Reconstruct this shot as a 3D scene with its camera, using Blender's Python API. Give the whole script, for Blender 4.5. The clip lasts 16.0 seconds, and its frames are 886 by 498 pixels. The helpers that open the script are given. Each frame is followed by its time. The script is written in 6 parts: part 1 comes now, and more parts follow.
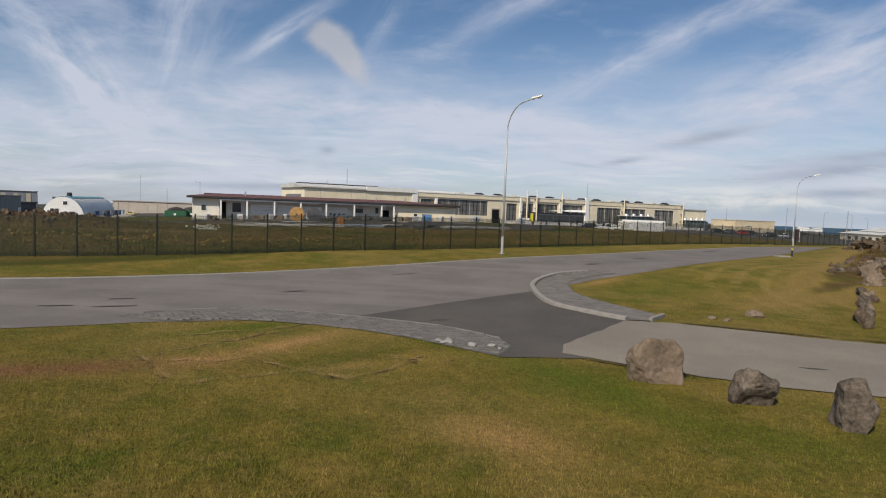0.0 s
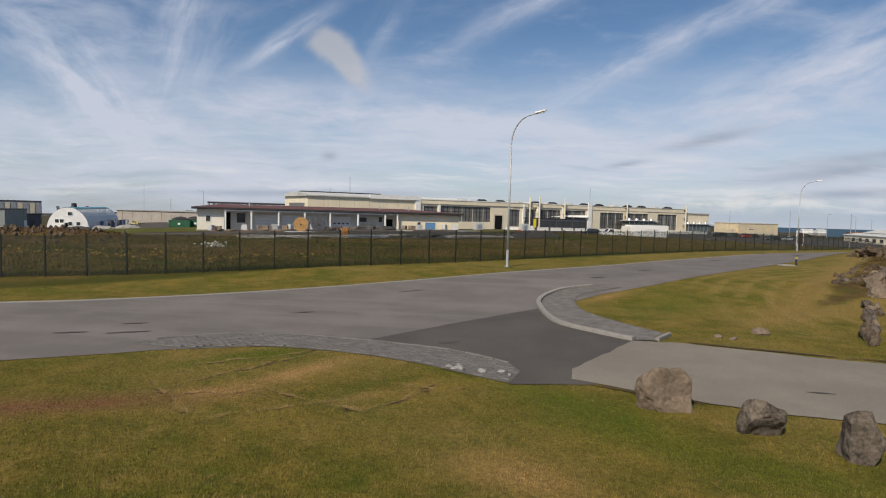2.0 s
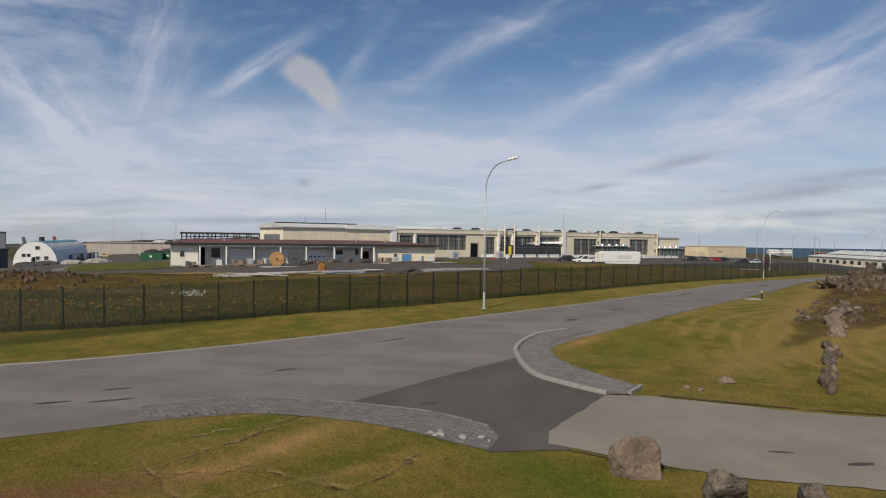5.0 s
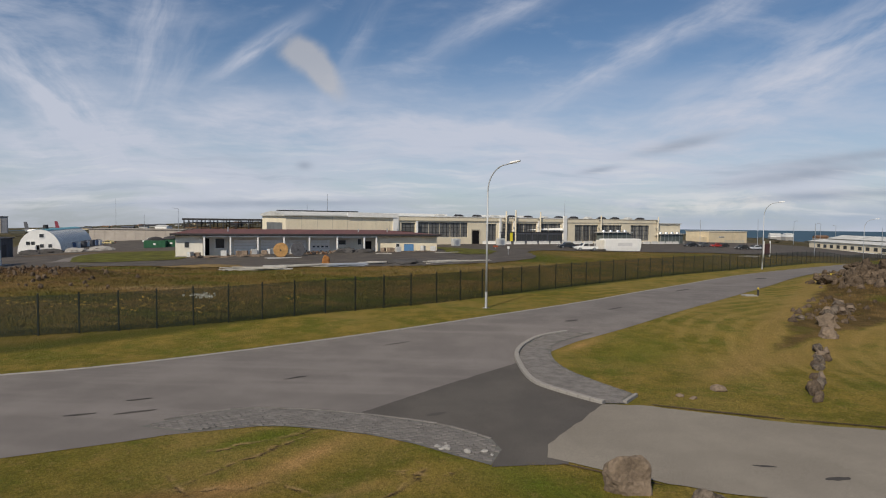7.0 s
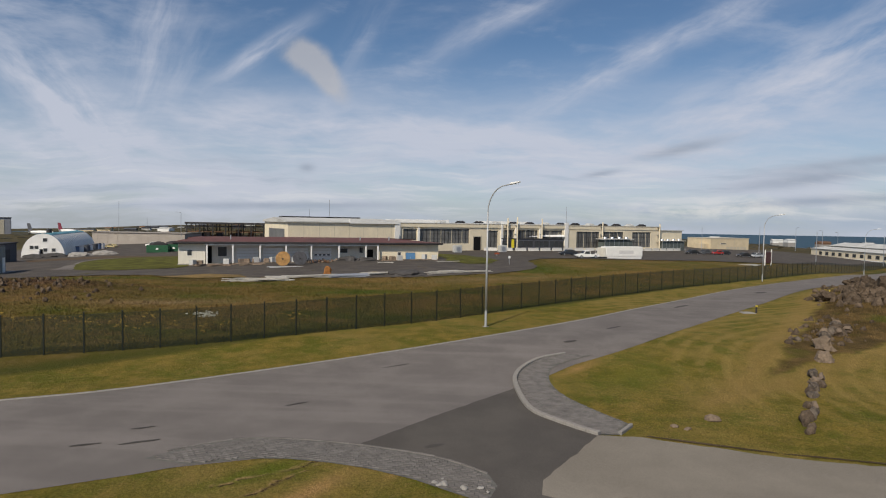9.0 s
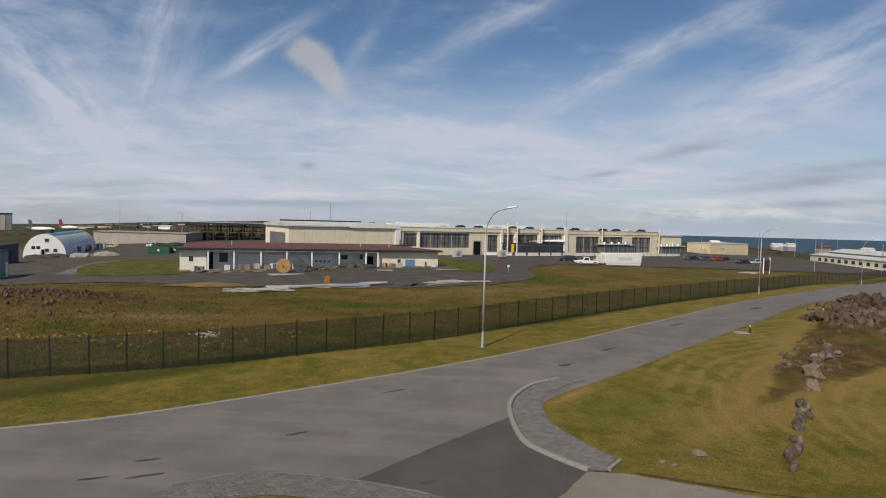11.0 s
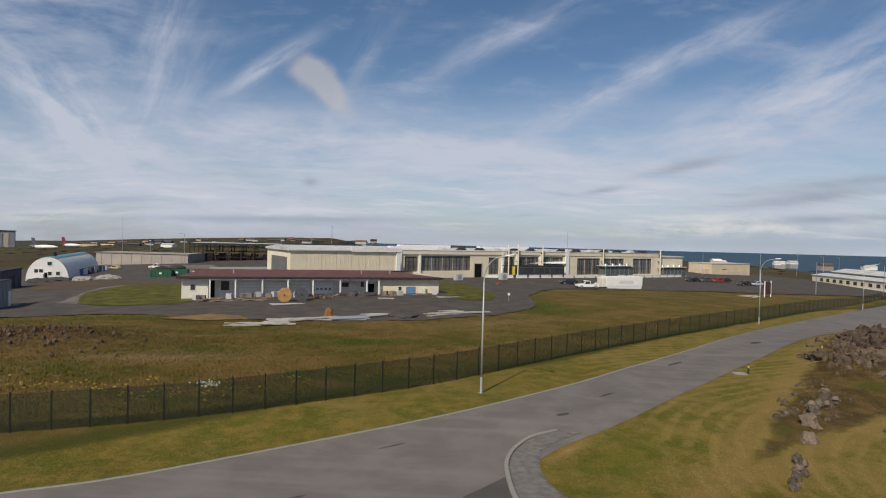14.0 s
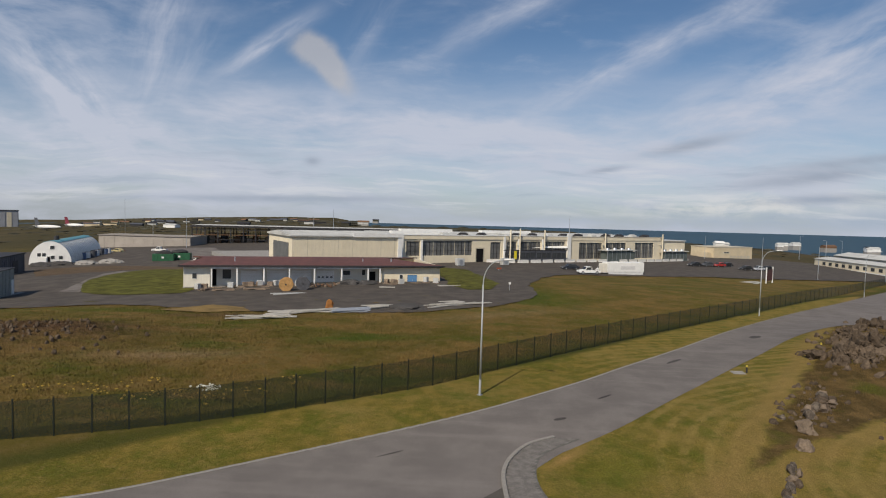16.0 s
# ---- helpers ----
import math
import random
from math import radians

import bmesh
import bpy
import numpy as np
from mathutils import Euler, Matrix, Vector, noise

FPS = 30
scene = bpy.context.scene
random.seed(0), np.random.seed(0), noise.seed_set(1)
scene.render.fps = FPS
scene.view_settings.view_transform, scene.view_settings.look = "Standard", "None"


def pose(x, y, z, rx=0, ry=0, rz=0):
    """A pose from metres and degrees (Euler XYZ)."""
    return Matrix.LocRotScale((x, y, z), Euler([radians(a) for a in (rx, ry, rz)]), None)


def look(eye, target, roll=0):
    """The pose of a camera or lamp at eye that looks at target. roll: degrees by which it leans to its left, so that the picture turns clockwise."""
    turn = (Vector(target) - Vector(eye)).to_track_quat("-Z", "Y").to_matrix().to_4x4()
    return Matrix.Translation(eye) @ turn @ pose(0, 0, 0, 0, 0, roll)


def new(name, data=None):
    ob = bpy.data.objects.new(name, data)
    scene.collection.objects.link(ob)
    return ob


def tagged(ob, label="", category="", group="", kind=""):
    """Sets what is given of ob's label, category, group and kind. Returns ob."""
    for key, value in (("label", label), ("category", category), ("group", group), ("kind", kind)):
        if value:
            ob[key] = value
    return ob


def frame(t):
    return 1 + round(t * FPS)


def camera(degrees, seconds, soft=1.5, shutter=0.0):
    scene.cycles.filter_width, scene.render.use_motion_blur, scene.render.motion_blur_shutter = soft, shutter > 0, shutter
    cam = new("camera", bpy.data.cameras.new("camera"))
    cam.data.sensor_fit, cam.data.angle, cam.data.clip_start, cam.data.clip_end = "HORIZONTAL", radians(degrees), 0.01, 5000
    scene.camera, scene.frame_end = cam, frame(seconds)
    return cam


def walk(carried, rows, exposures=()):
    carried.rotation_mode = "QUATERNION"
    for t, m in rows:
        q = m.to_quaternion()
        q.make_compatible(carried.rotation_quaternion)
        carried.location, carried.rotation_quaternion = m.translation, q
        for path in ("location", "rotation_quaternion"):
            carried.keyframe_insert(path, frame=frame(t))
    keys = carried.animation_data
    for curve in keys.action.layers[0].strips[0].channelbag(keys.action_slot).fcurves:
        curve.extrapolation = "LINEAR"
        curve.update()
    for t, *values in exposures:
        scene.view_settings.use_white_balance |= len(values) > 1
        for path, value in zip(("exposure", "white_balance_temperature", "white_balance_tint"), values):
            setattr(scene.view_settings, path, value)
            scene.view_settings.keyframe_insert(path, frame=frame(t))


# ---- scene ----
cam = camera(73.5, 16.0, soft=1.1)
PATH = [
    (0, (0.384, 1.677, 2.871), (0.205, 3.664, 2.728), 2.2),
    (0.5, (0.383, 1.67, 2.929), (0.203, 3.658, 2.815), 2.2),
    (1, (0.347, 1.631, 3.068), (0.166, 3.62, 2.96), 2.4),
    (1.5, (0.276, 1.52, 3.269), (0.093, 3.508, 3.16), 1.8),
    (2, (0.218, 1.465, 3.456), (0.029, 3.452, 3.329), 1.6),
    (2.5, (0.166, 1.488, 3.654), (-0.025, 3.473, 3.506), 1.5),
    (3, (0.2, 1.435, 3.851), (0.004, 3.421, 3.711), 1.2),
    (3.5, (0.167, 1.163, 4.093), (0.017, 3.154, 3.973), 1.3),
    (4, (0.174, 1.048, 4.269), (0.062, 3.043, 4.175), 1.5),
    (4.5, (0.138, 0.923, 4.488), (0.036, 2.919, 4.418), 1.5),
    (5, (0.15, 0.807, 4.702), (0.04, 2.804, 4.659), 0.8),
    (7.5, (0.057, -0.344, 6.255), (-0.057, 1.65, 6.149), 0.7),
    (8, (0.115, -0.548, 6.579), (0.0, 1.446, 6.476), 0.9),
    (8.5, (0.13, -0.569, 6.8), (0.012, 1.425, 6.708), 1.0),
    (9, (0.174, -0.426, 7.008), (0.054, 1.569, 6.918), 1.0),
    (11.5, (0.371, -1.13, 8.953), (0.247, 0.864, 8.859), 1.7),
    (12, (0.419, -1.102, 9.267), (0.29, 0.892, 9.172), 1.7),
    (12.5, (0.366, -1.09, 9.64), (0.236, 0.904, 9.556), 1.5),
    (13, (0.387, -1.285, 10.022), (0.257, 0.71, 9.955), 1.4),
    (13.5, (0.358, -1.519, 10.449), (0.231, 0.476, 10.398), 1.3),
    (14, (0.499, -1.419, 10.709), (0.37, 0.576, 10.67), 1.5),
    (14.5, (0.581, -1.574, 11.186), (0.452, 0.422, 11.15), 1.8),
    (15, (0.673, -1.058, 11.38), (0.549, 0.935, 11.265), 2.0),
    (15.5, (0.692, -1.15, 11.844), (0.568, 0.842, 11.709), 2.0),
    (16, (0.669, -1.304, 12.334), (0.534, 0.688, 12.226), 1.6),
]
walk(cam, [(t, look(eye, target, roll)) for t, eye, target, roll in PATH], [(0, 0.02), (3, -0.01), (5, -0.09), (16, -0.12)])

# ---- light ----
SUN_FROM = Vector((-0.42, -0.91, 0.0)).normalized()
ELEV = radians(44)
sun = new("sun", bpy.data.lights.new("sun", "SUN"))
sun.data.energy, sun.data.angle, sun.data.color = 4.3, radians(0.6), (1.0, 0.895, 0.735)
to_sun = SUN_FROM * math.cos(ELEV) + Vector((0, 0, math.sin(ELEV)))
sun.matrix_world = look(tuple(to_sun * 60), (0, 0, 0))


class Tree:
    """Short hand for node trees."""

    def __init__(self, tree):
        self.t = tree
        tree.nodes.clear()

    def n(self, kind, inputs=None, **props):
        node = self.t.nodes.new(kind)
        for k, v in props.items():
            setattr(node, k, v)
        for k, v in (inputs or {}).items():
            self.put(node.inputs[k], v)
        return node

    def put(self, socket, v):
        if isinstance(v, bpy.types.NodeSocket):
            self.t.links.new(v, socket)
        elif isinstance(v, bpy.types.Node):
            self.t.links.new(v.outputs[0], socket)
        elif isinstance(v, tuple) and len(v) == 3 and socket.type == "RGBA":
            socket.default_value = (*v, 1)
        else:
            socket.default_value = v

    def m(self, op, a, b=0.0, c=0.0, clamp=False):
        return self.n("ShaderNodeMath", {0: a, 1: b, 2: c}, operation=op, use_clamp=clamp).outputs[0]

    def mix(self, f, a, b, blend="MIX"):
        node = self.n("ShaderNodeMix", data_type="RGBA", blend_type=blend)
        self.put(node.inputs[0], f), self.put(node.inputs[6], a), self.put(node.inputs[7], b)
        return node.outputs[2]

    def noise(self, vec, scale, detail=4.0, rough=0.55, stretch=None, spin=0.0):
        if stretch:
            vec = self.n("ShaderNodeMapping", {0: vec, 2: (0, 0, spin), 3: stretch}).outputs[0]
        return self.n("ShaderNodeTexNoise", {"Vector": vec, "Scale": scale, "Detail": detail, "Roughness": rough}).outputs[0]

    def ramp(self, v, a, b):
        return self.n("ShaderNodeMapRange", {0: v, 1: a, 2: b, 3: 0.0, 4: 1.0}, interpolation_type="SMOOTHSTEP").outputs[0]

    def blob(self, x, y, cx, cy, ra, rb, deg=0.0):
        """exp(-r2) of an ellipse."""
        c, s = math.cos(radians(deg)), math.sin(radians(deg))
        dx, dy = self.m("SUBTRACT", x, cx), self.m("SUBTRACT", y, cy)
        a = self.m("ADD", self.m("MULTIPLY", dx, c / ra), self.m("MULTIPLY", dy, s / ra))
        b = self.m("ADD", self.m("MULTIPLY", dx, -s / rb), self.m("MULTIPLY", dy, c / rb))
        r2 = self.m("ADD", self.m("MULTIPLY", a, a), self.m("MULTIPLY", b, b))
        return self.m("EXPONENT", self.m("MULTIPLY", r2, -1.0))


world = bpy.data.worlds.new("sky")
scene.world = world
world.use_nodes = True
w = Tree(world.node_tree)
sky = w.n("ShaderNodeTexSky", sky_type="NISHITA", sun_disc=False, sun_elevation=ELEV,
          sun_rotation=math.atan2(to_sun.x, to_sun.y), altitude=50, air_density=1.0, dust_density=0.6, ozone_density=2.0)
way = w.n("ShaderNodeTexCoord").outputs["Generated"]
sep = w.n("ShaderNodeSeparateXYZ", {0: way})
ahead = w.m("MAXIMUM", w.m("ABSOLUTE", sep.outputs[1]), 0.12)
cu, cv = w.m("DIVIDE", sep.outputs[0], ahead), w.m("DIVIDE", sep.outputs[2], ahead)
plane = w.n("ShaderNodeCombineXYZ", {0: cu, 1: cv}).outputs[0]
bend = w.n("ShaderNodeTexNoise", {"Vector": plane, "Scale": 3.5, "Detail": 4.0}).outputs[1]
plane = w.n("ShaderNodeVectorMath", {0: bend, 1: (0.09, 0.06, 0.0), 2: w.n("ShaderNodeVectorMath", {0: plane, 1: (-0.045, -0.03, 0.0)}, operation="ADD").outputs[0]}, operation="MULTIPLY_ADD").outputs[0]
bent = w.n("ShaderNodeSeparateXYZ", {0: plane})
bu, bv = bent.outputs[0], bent.outputs[1]
fine = w.noise(plane, 5.0, 7.0, 0.62, (1.0, 3.2, 1.0), 0.25)
wisp = w.noise(plane, 2.6, 6.0, 0.6, (1.0, 3.0, 1.0), -0.55)
soft = w.noise(plane, 1.7, 4.0, 0.5)
# Streaks of high cloud: place, half lengths, turn, strength.
STREAKS = [
    (-0.77, 0.235, 0.2, 0.05, -37, 1.0), (-0.56, 0.31, 0.13, 0.04, 70, 0.7), (-0.5, 0.27, 0.07, 0.03, 60, 0.5), (-0.375, 0.283, 0.075, 0.016, 31, 1.3),
    (0.05, 0.345, 0.17, 0.02, 27, 0.85), (0.29, 0.29, 0.22, 0.022, 26, 0.95), (0.58, 0.29, 0.22, 0.055, 25, 1.0), (-0.8, 0.38, 0.24, 0.11, -10, 0.75),
    (-0.15, 0.15, 0.5, 0.045, -5, 0.8), (0.75, 0.13, 0.25, 0.04, 8, 0.6), (0.45, 0.19, 0.3, 0.05, 16, 0.6), (-0.66, 0.14, 0.25, 0.035, -8, 0.7), (-0.2, 0.3, 0.09, 0.025, 62, 0.35),
]
dens = w.m("ADD", w.m("MULTIPLY", w.ramp(wisp, 0.5, 0.8), 0.3), w.m("MULTIPLY", w.ramp(fine, 0.5, 0.74), 0.26))
for k, (a, b, ra, rb, deg, amp) in enumerate(STREAKS):
    c, d = math.cos(radians(deg)), math.sin(radians(deg))
    du, dv = w.m("SUBTRACT", bu, a), w.m("SUBTRACT", bv, b)
    along = w.m("ADD", w.m("MULTIPLY", du, c), w.m("MULTIPLY", dv, d))
    side = w.m("ADD", w.m("MULTIPLY", du, -d), w.m("MULTIPLY", dv, c))
    r2 = w.m("ADD", w.m("POWER", w.m("ABSOLUTE", w.m("DIVIDE", along, ra)), 2.0), w.m("POWER", w.m("ABSOLUTE", w.m("DIVIDE", side, rb)), 2.0))
    g = w.m("EXPONENT", w.m("MULTIPLY", r2, -1.0))
    grain = w.noise(w.n("ShaderNodeCombineXYZ", {0: w.m("MULTIPLY", along, 5.0), 1: w.m("MULTIPLY", side, 19.0), 2: k * 3.7}).outputs[0], 1.0, 5.0, 0.6)
    dens = w.m("MULTIPLY_ADD", w.m("MULTIPLY", g, w.ramp(grain, 0.28, 0.72)), amp * 0.88, dens)
veil = w.m("SUBTRACT", 1.0, w.ramp(cv, 0.07, 0.31))
band = w.noise(plane, 2.2, 6.0, 0.6, (1.0, 5.5, 1.0), 0.06)
veil = w.m("MULTIPLY", veil, w.m("MULTIPLY_ADD", w.ramp(band, 0.34, 0.66), 0.52, 0.46))
dens = w.m("ADD", dens, veil, clamp=True)
puff = w.m("ADD", w.blob(bu, bv, -0.3, 0.272, 0.045, 0.024, -30), w.m("MULTIPLY", w.blob(bu, bv, -0.25, 0.234, 0.05, 0.019, -48), 0.9))
puff = w.ramp(w.m("MULTIPLY", puff, w.m("MULTIPLY_ADD", w.noise(plane, 16.0, 6.0, 0.62), 1.8, 0.05)), 0.12, 0.85)
low = w.m("MULTIPLY", w.blob(cu, cv, 0.42, 0.012, 0.6, 0.02, 0), w.ramp(band, 0.3, 0.6))
cumulus = w.m("MULTIPLY", w.blob(cu, cv, 0.43, 0.033, 0.18, 0.016, 3), w.ramp(w.noise(plane, 14.0, 5.0, 0.6, (1.0, 2.5, 1.0)), 0.4, 0.62))
# Small grey clouds low down.
grey = w.blob(cu, cv, 0.33, 0.127, 0.07, 0.009, 13)
for (a, b, ra, rb, deg) in [(0.54, 0.082, 0.13, 0.011, 8), (0.6, 0.108, 0.12, 0.008, 7), (-0.295, 0.089, 0.013, 0.007, 0),
                            (0.2, 0.085, 0.03, 0.005, 10), (-0.35, 0.024, 0.2, 0.006, 1), (0.62, 0.05, 0.2, 0.008, 4)]:
    grey = w.m("ADD", grey, w.blob(cu, cv, a, b, ra, rb, deg))
grey = w.m("MULTIPLY", grey, w.m("MULTIPLY_ADD", fine, 1.9, -0.1), clamp=True)
blue = w.n("ShaderNodeVectorMath", {0: sky.outputs[0], 3: 0.085}, operation="SCALE").outputs[0]
blue = w.mix(1.0, blue, (0.74, 0.88, 1.0), "MULTIPLY")
col = w.mix(w.m("MULTIPLY", dens, 0.9), blue, (0.585, 0.615, 0.715))
col = w.mix(w.m("MULTIPLY", puff, 0.62), col, (0.56, 0.54, 0.54))
col = w.mix(w.m("MULTIPLY", low, 0.7), col, (0.33, 0.42, 0.54))
col = w.mix(w.m("MULTIPLY", cumulus, 0.85), col, (0.78, 0.77, 0.75))
col = w.mix(w.m("MULTIPLY", grey, 0.8), col, (0.33, 0.38, 0.47))
# Bars of cloud above the horizon.
bars = w.noise(plane, 3.4, 7.0, 0.62, (1.0, 11.0, 1.0), 0.04)
depth = w.m("MULTIPLY", w.m("SUBTRACT", 1.0, w.ramp(cv, 0.05, 0.17)), w.ramp(cv, 0.0, 0.02))
col = w.mix(w.m("MULTIPLY", w.m("MULTIPLY", w.ramp(bars, 0.52, 0.66), depth), 0.45), col, (0.36, 0.43, 0.53))
col = w.mix(w.m("MULTIPLY", w.m("MULTIPLY", w.ramp(bars, 0.5, 0.36), depth), 0.5), col, (0.72, 0.73, 0.76))
w.n("ShaderNodeOutputWorld", {0: w.n("ShaderNodeBackground", {0: col, 1: 1.0})})

# ---- materials ----
MATS = {}


def mat(name, color, rough=0.7, metal=0.0, vary=0.12, scale=3.0, bump=0.0, bump_scale=40.0, dirt=0.0, per_object=0.0, streaks=0.0):
    """Paint, metal, stone: two scales of variation, streaks of dirt, fine relief."""
    if name in MATS:
        return MATS[name]
    m = bpy.data.materials.new(name)
    m.use_nodes = True
    t = Tree(m.node_tree)
    pos = t.n("ShaderNodeTexCoord").outputs["Object"]
    big, small = t.noise(pos, scale, 4), t.noise(pos, scale * 9, 5)
    f = t.m("ADD", t.m("MULTIPLY", big, 0.6), t.m("MULTIPLY", small, 0.4))
    lo, hi = tuple(c * (1 - vary * 1.6) for c in color), tuple(min(1, c * (1 + vary * 1.6)) for c in color)
    c = t.mix(t.ramp(f, 0.25, 0.75), lo, hi)
    if dirt:
        c = t.mix(t.m("MULTIPLY", t.ramp(t.noise(pos, scale * 0.6, 6), 0.5, 0.75), dirt), c, tuple(v * 0.45 for v in color))
    if streaks:
        s = t.noise(pos, 1.3, 4, 0.6, (6.0, 6.0, 0.35))
        c = t.mix(t.m("MULTIPLY", t.ramp(s, 0.5, 0.72), streaks), c, (0.16, 0.13, 0.1))
    if per_object:
        r = t.n("ShaderNodeObjectInfo").outputs["Random"]
        c = t.mix(1.0, c, t.n("ShaderNodeCombineColor", {i: t.m("MULTIPLY_ADD", r, per_object, 1 - per_object / 2) for i in range(3)}).outputs[0], "MULTIPLY")
    b = t.n("ShaderNodeBsdfPrincipled", {"Base Color": c, "Roughness": rough, "Metallic": metal, "Specular IOR Level": 0.1 if rough >= 0.9 else 0.5})
    if bump:
        t.put(b.inputs["Normal"], t.n("ShaderNodeBump", {"Strength": bump, "Height": t.noise(pos, bump_scale, 6), "Distance": 0.02}).outputs[0])
    t.n("ShaderNodeOutputMaterial", {0: b})
    MATS[name] = m
    return m


SEAMS = [(-7.56, 13.95), (-6.18, 12.53), (-5.19, 11.69), (-4.32, 12.58), (-3.0, 13.28), (-7.9, 15.0), (-5.7, 16.6), (-4.2, 18.0), (-7.2, 13.1), (-5.6, 13.3), (-4.9, 13.8), (-3.1, 13.0), (-2.27, 12.87), (-1.45, 14.07), (-1.1, 14.9), (-2.0, 14.6), (-0.9, 14.2), (-0.2, 15.1)]


def grass_colour(t, x, y, pos):
    """Colour of the turf at a place: olive lawn, dry straw, lush strips, brown rough field past the fence."""
    big, mid, fin = t.noise(pos, 0.16, 5, 0.6), t.noise(pos, 0.9, 5, 0.6), t.noise(pos, 14.0, 4, 0.7)
    olive = t.mix(t.ramp(mid, 0.3, 0.7), (0.112, 0.113, 0.021), (0.212, 0.172, 0.045))
    c = t.mix(t.ramp(big, 0.42, 0.68), olive, (0.215, 0.178, 0.06))
    c = t.mix(t.ramp(t.noise(pos, 0.4, 6, 0.7), 0.42, 0.74), c, (0.085, 0.112, 0.016))
    c = t.mix(t.m("MULTIPLY", t.ramp(t.noise(pos, 2.6, 5, 0.7), 0.52, 0.72), 0.5), c, (0.27, 0.2, 0.085))
    # Lush strips beside the boulders and by the kerb.
    lush = t.m("ADD", t.blob(x, y, 1.9, 13.9, 2.4, 0.85, -42), t.blob(x, y, -6.4, 16.4, 2.4, 0.42, 44))
    lush = t.m("ADD", lush, t.m("MULTIPLY", t.blob(x, y, 4.4, 11.3, 2.6, 0.6, -24), 0.75))
    lush = t.m("ADD", lush, t.m("MULTIPLY", t.blob(x, y, 8.0, 29.0, 3.4, 1.5, 45), 0.6))
    c = t.mix(t.m("MULTIPLY", lush, t.m("MULTIPLY_ADD", mid, 1.9, -0.25), clamp=True), c, (0.09, 0.128, 0.014))
    # Dry patches of laid turf.
    dry = t.m("ADD", t.blob(x, y, -4.6, 15.1, 2.0, 0.45, 62), t.m("MULTIPLY", t.blob(x, y, 0.7, 10.4, 1.1, 0.7, -20), 0.6))
    dry = t.m("ADD", dry, t.m("MULTIPLY", t.blob(x, y, -2.7, 13.6, 0.8, 0.35, 38), 0.6))
    dry = t.m("ADD", dry, t.m("MULTIPLY", t.blob(x, y, -5.9, 13.4, 0.7, 0.4, 30), 0.9))
    dry = t.m("ADD", dry, t.m("MULTIPLY", t.blob(x, y, -1.9, 17.2, 0.8, 0.22, 50), 0.8))
    dry = t.m("ADD", dry, t.m("MULTIPLY", t.blob(x, y, 5.6, 30.5, 1.6, 0.4, 50), 0.8))
    c = t.mix(t.m("MULTIPLY", dry, t.m("MULTIPLY_ADD", mid, 1.9, -0.05), clamp=True), c, (0.34, 0.235, 0.105))
    red = t.m("ADD", t.blob(x, y, -8.1, 12.2, 2.6, 0.55, 22), t.m("MULTIPLY", t.blob(x, y, -12.5, 11.0, 3.0, 0.7, 15), 0.8))
    c = t.mix(t.m("MULTIPLY", red, t.m("MULTIPLY_ADD", mid, 1.8, -0.1), clamp=True), c, (0.19, 0.112, 0.058))
    c = t.mix(t.m("MULTIPLY", t.blob(x, y, -5.4, 18.3, 0.9, 0.16, 42), 0.85), c, (0.32, 0.27, 0.17))
    # Torn seams between strips of laid turf: a dark crack with a dry lip.
    bent = t.m("ADD", y, t.m("MULTIPLY_ADD", t.noise(pos, 1.4, 4), 0.9, -0.45))
    for p, q in zip(SEAMS[:-1], SEAMS[1:]):
        if q[0] < p[0] - 3:
            continue
        half, deg = math.dist(p, q) * 0.36, math.degrees(math.atan2(q[1] - p[1], q[0] - p[0]))
        broken = t.ramp(t.noise(pos, 3.0, 3), 0.4, 0.55)
        c = t.mix(t.m("MULTIPLY", t.blob(x, bent, (p[0] + q[0]) / 2, (p[1] + q[1]) / 2 + 0.1, half, 0.09, deg), t.m("MULTIPLY", broken, 0.9)), c, (0.34, 0.26, 0.14))
        c = t.mix(t.m("MULTIPLY", t.blob(x, bent, (p[0] + q[0]) / 2, (p[1] + q[1]) / 2, half, 0.055, deg), t.m("MULTIPLY", broken, 0.95)), c, (0.03, 0.022, 0.014))
    # Mowing rows curving round the lawn towards the mound.
    d = t.m("SQRT", t.m("ADD", t.m("POWER", t.m("SUBTRACT", x, 31.0), 2.0), t.m("POWER", t.m("SUBTRACT", y, 25.0), 2.0)))
    rows = t.m("SINE", t.m("ADD", t.m("MULTIPLY", d, 5.2), t.m("MULTIPLY", t.noise(pos, 0.12, 2), 8.0)))
    where = t.m("MULTIPLY", t.m("MULTIPLY", t.ramp(x, 8.0, 13.0), t.ramp(y, 22.0, 27.0)), t.ramp(mid, 0.28, 0.6))
    c = t.mix(t.m("MULTIPLY", t.ramp(rows, -0.2, 0.9), t.m("MULTIPLY", where, 0.7)), c, (0.25, 0.205, 0.075))
    # Rough field inside the fence: browner, with moss and earth.
    line = t.m("SUBTRACT", y, t.m("MAXIMUM", t.m("MULTIPLY_ADD", x, 0.87, 45.0), t.m("MULTIPLY_ADD", x, 1.12, 43.2)))
    field = t.ramp(line, -0.8, 0.6)
    fc = t.mix(t.ramp(t.noise(pos, 0.14, 6, 0.7), 0.36, 0.62), (0.088, 0.084, 0.018), (0.165, 0.122, 0.045))
    fc = t.mix(t.ramp(t.noise(pos, 0.1, 6, 0.7, (0.6, 1.6, 1.0)), 0.48, 0.66), fc, (0.07, 0.088, 0.014))
    fc = t.mix(t.m("MULTIPLY", t.ramp(t.noise(pos, 0.9, 6, 0.75), 0.5, 0.72), 0.6), fc, (0.2, 0.155, 0.085))
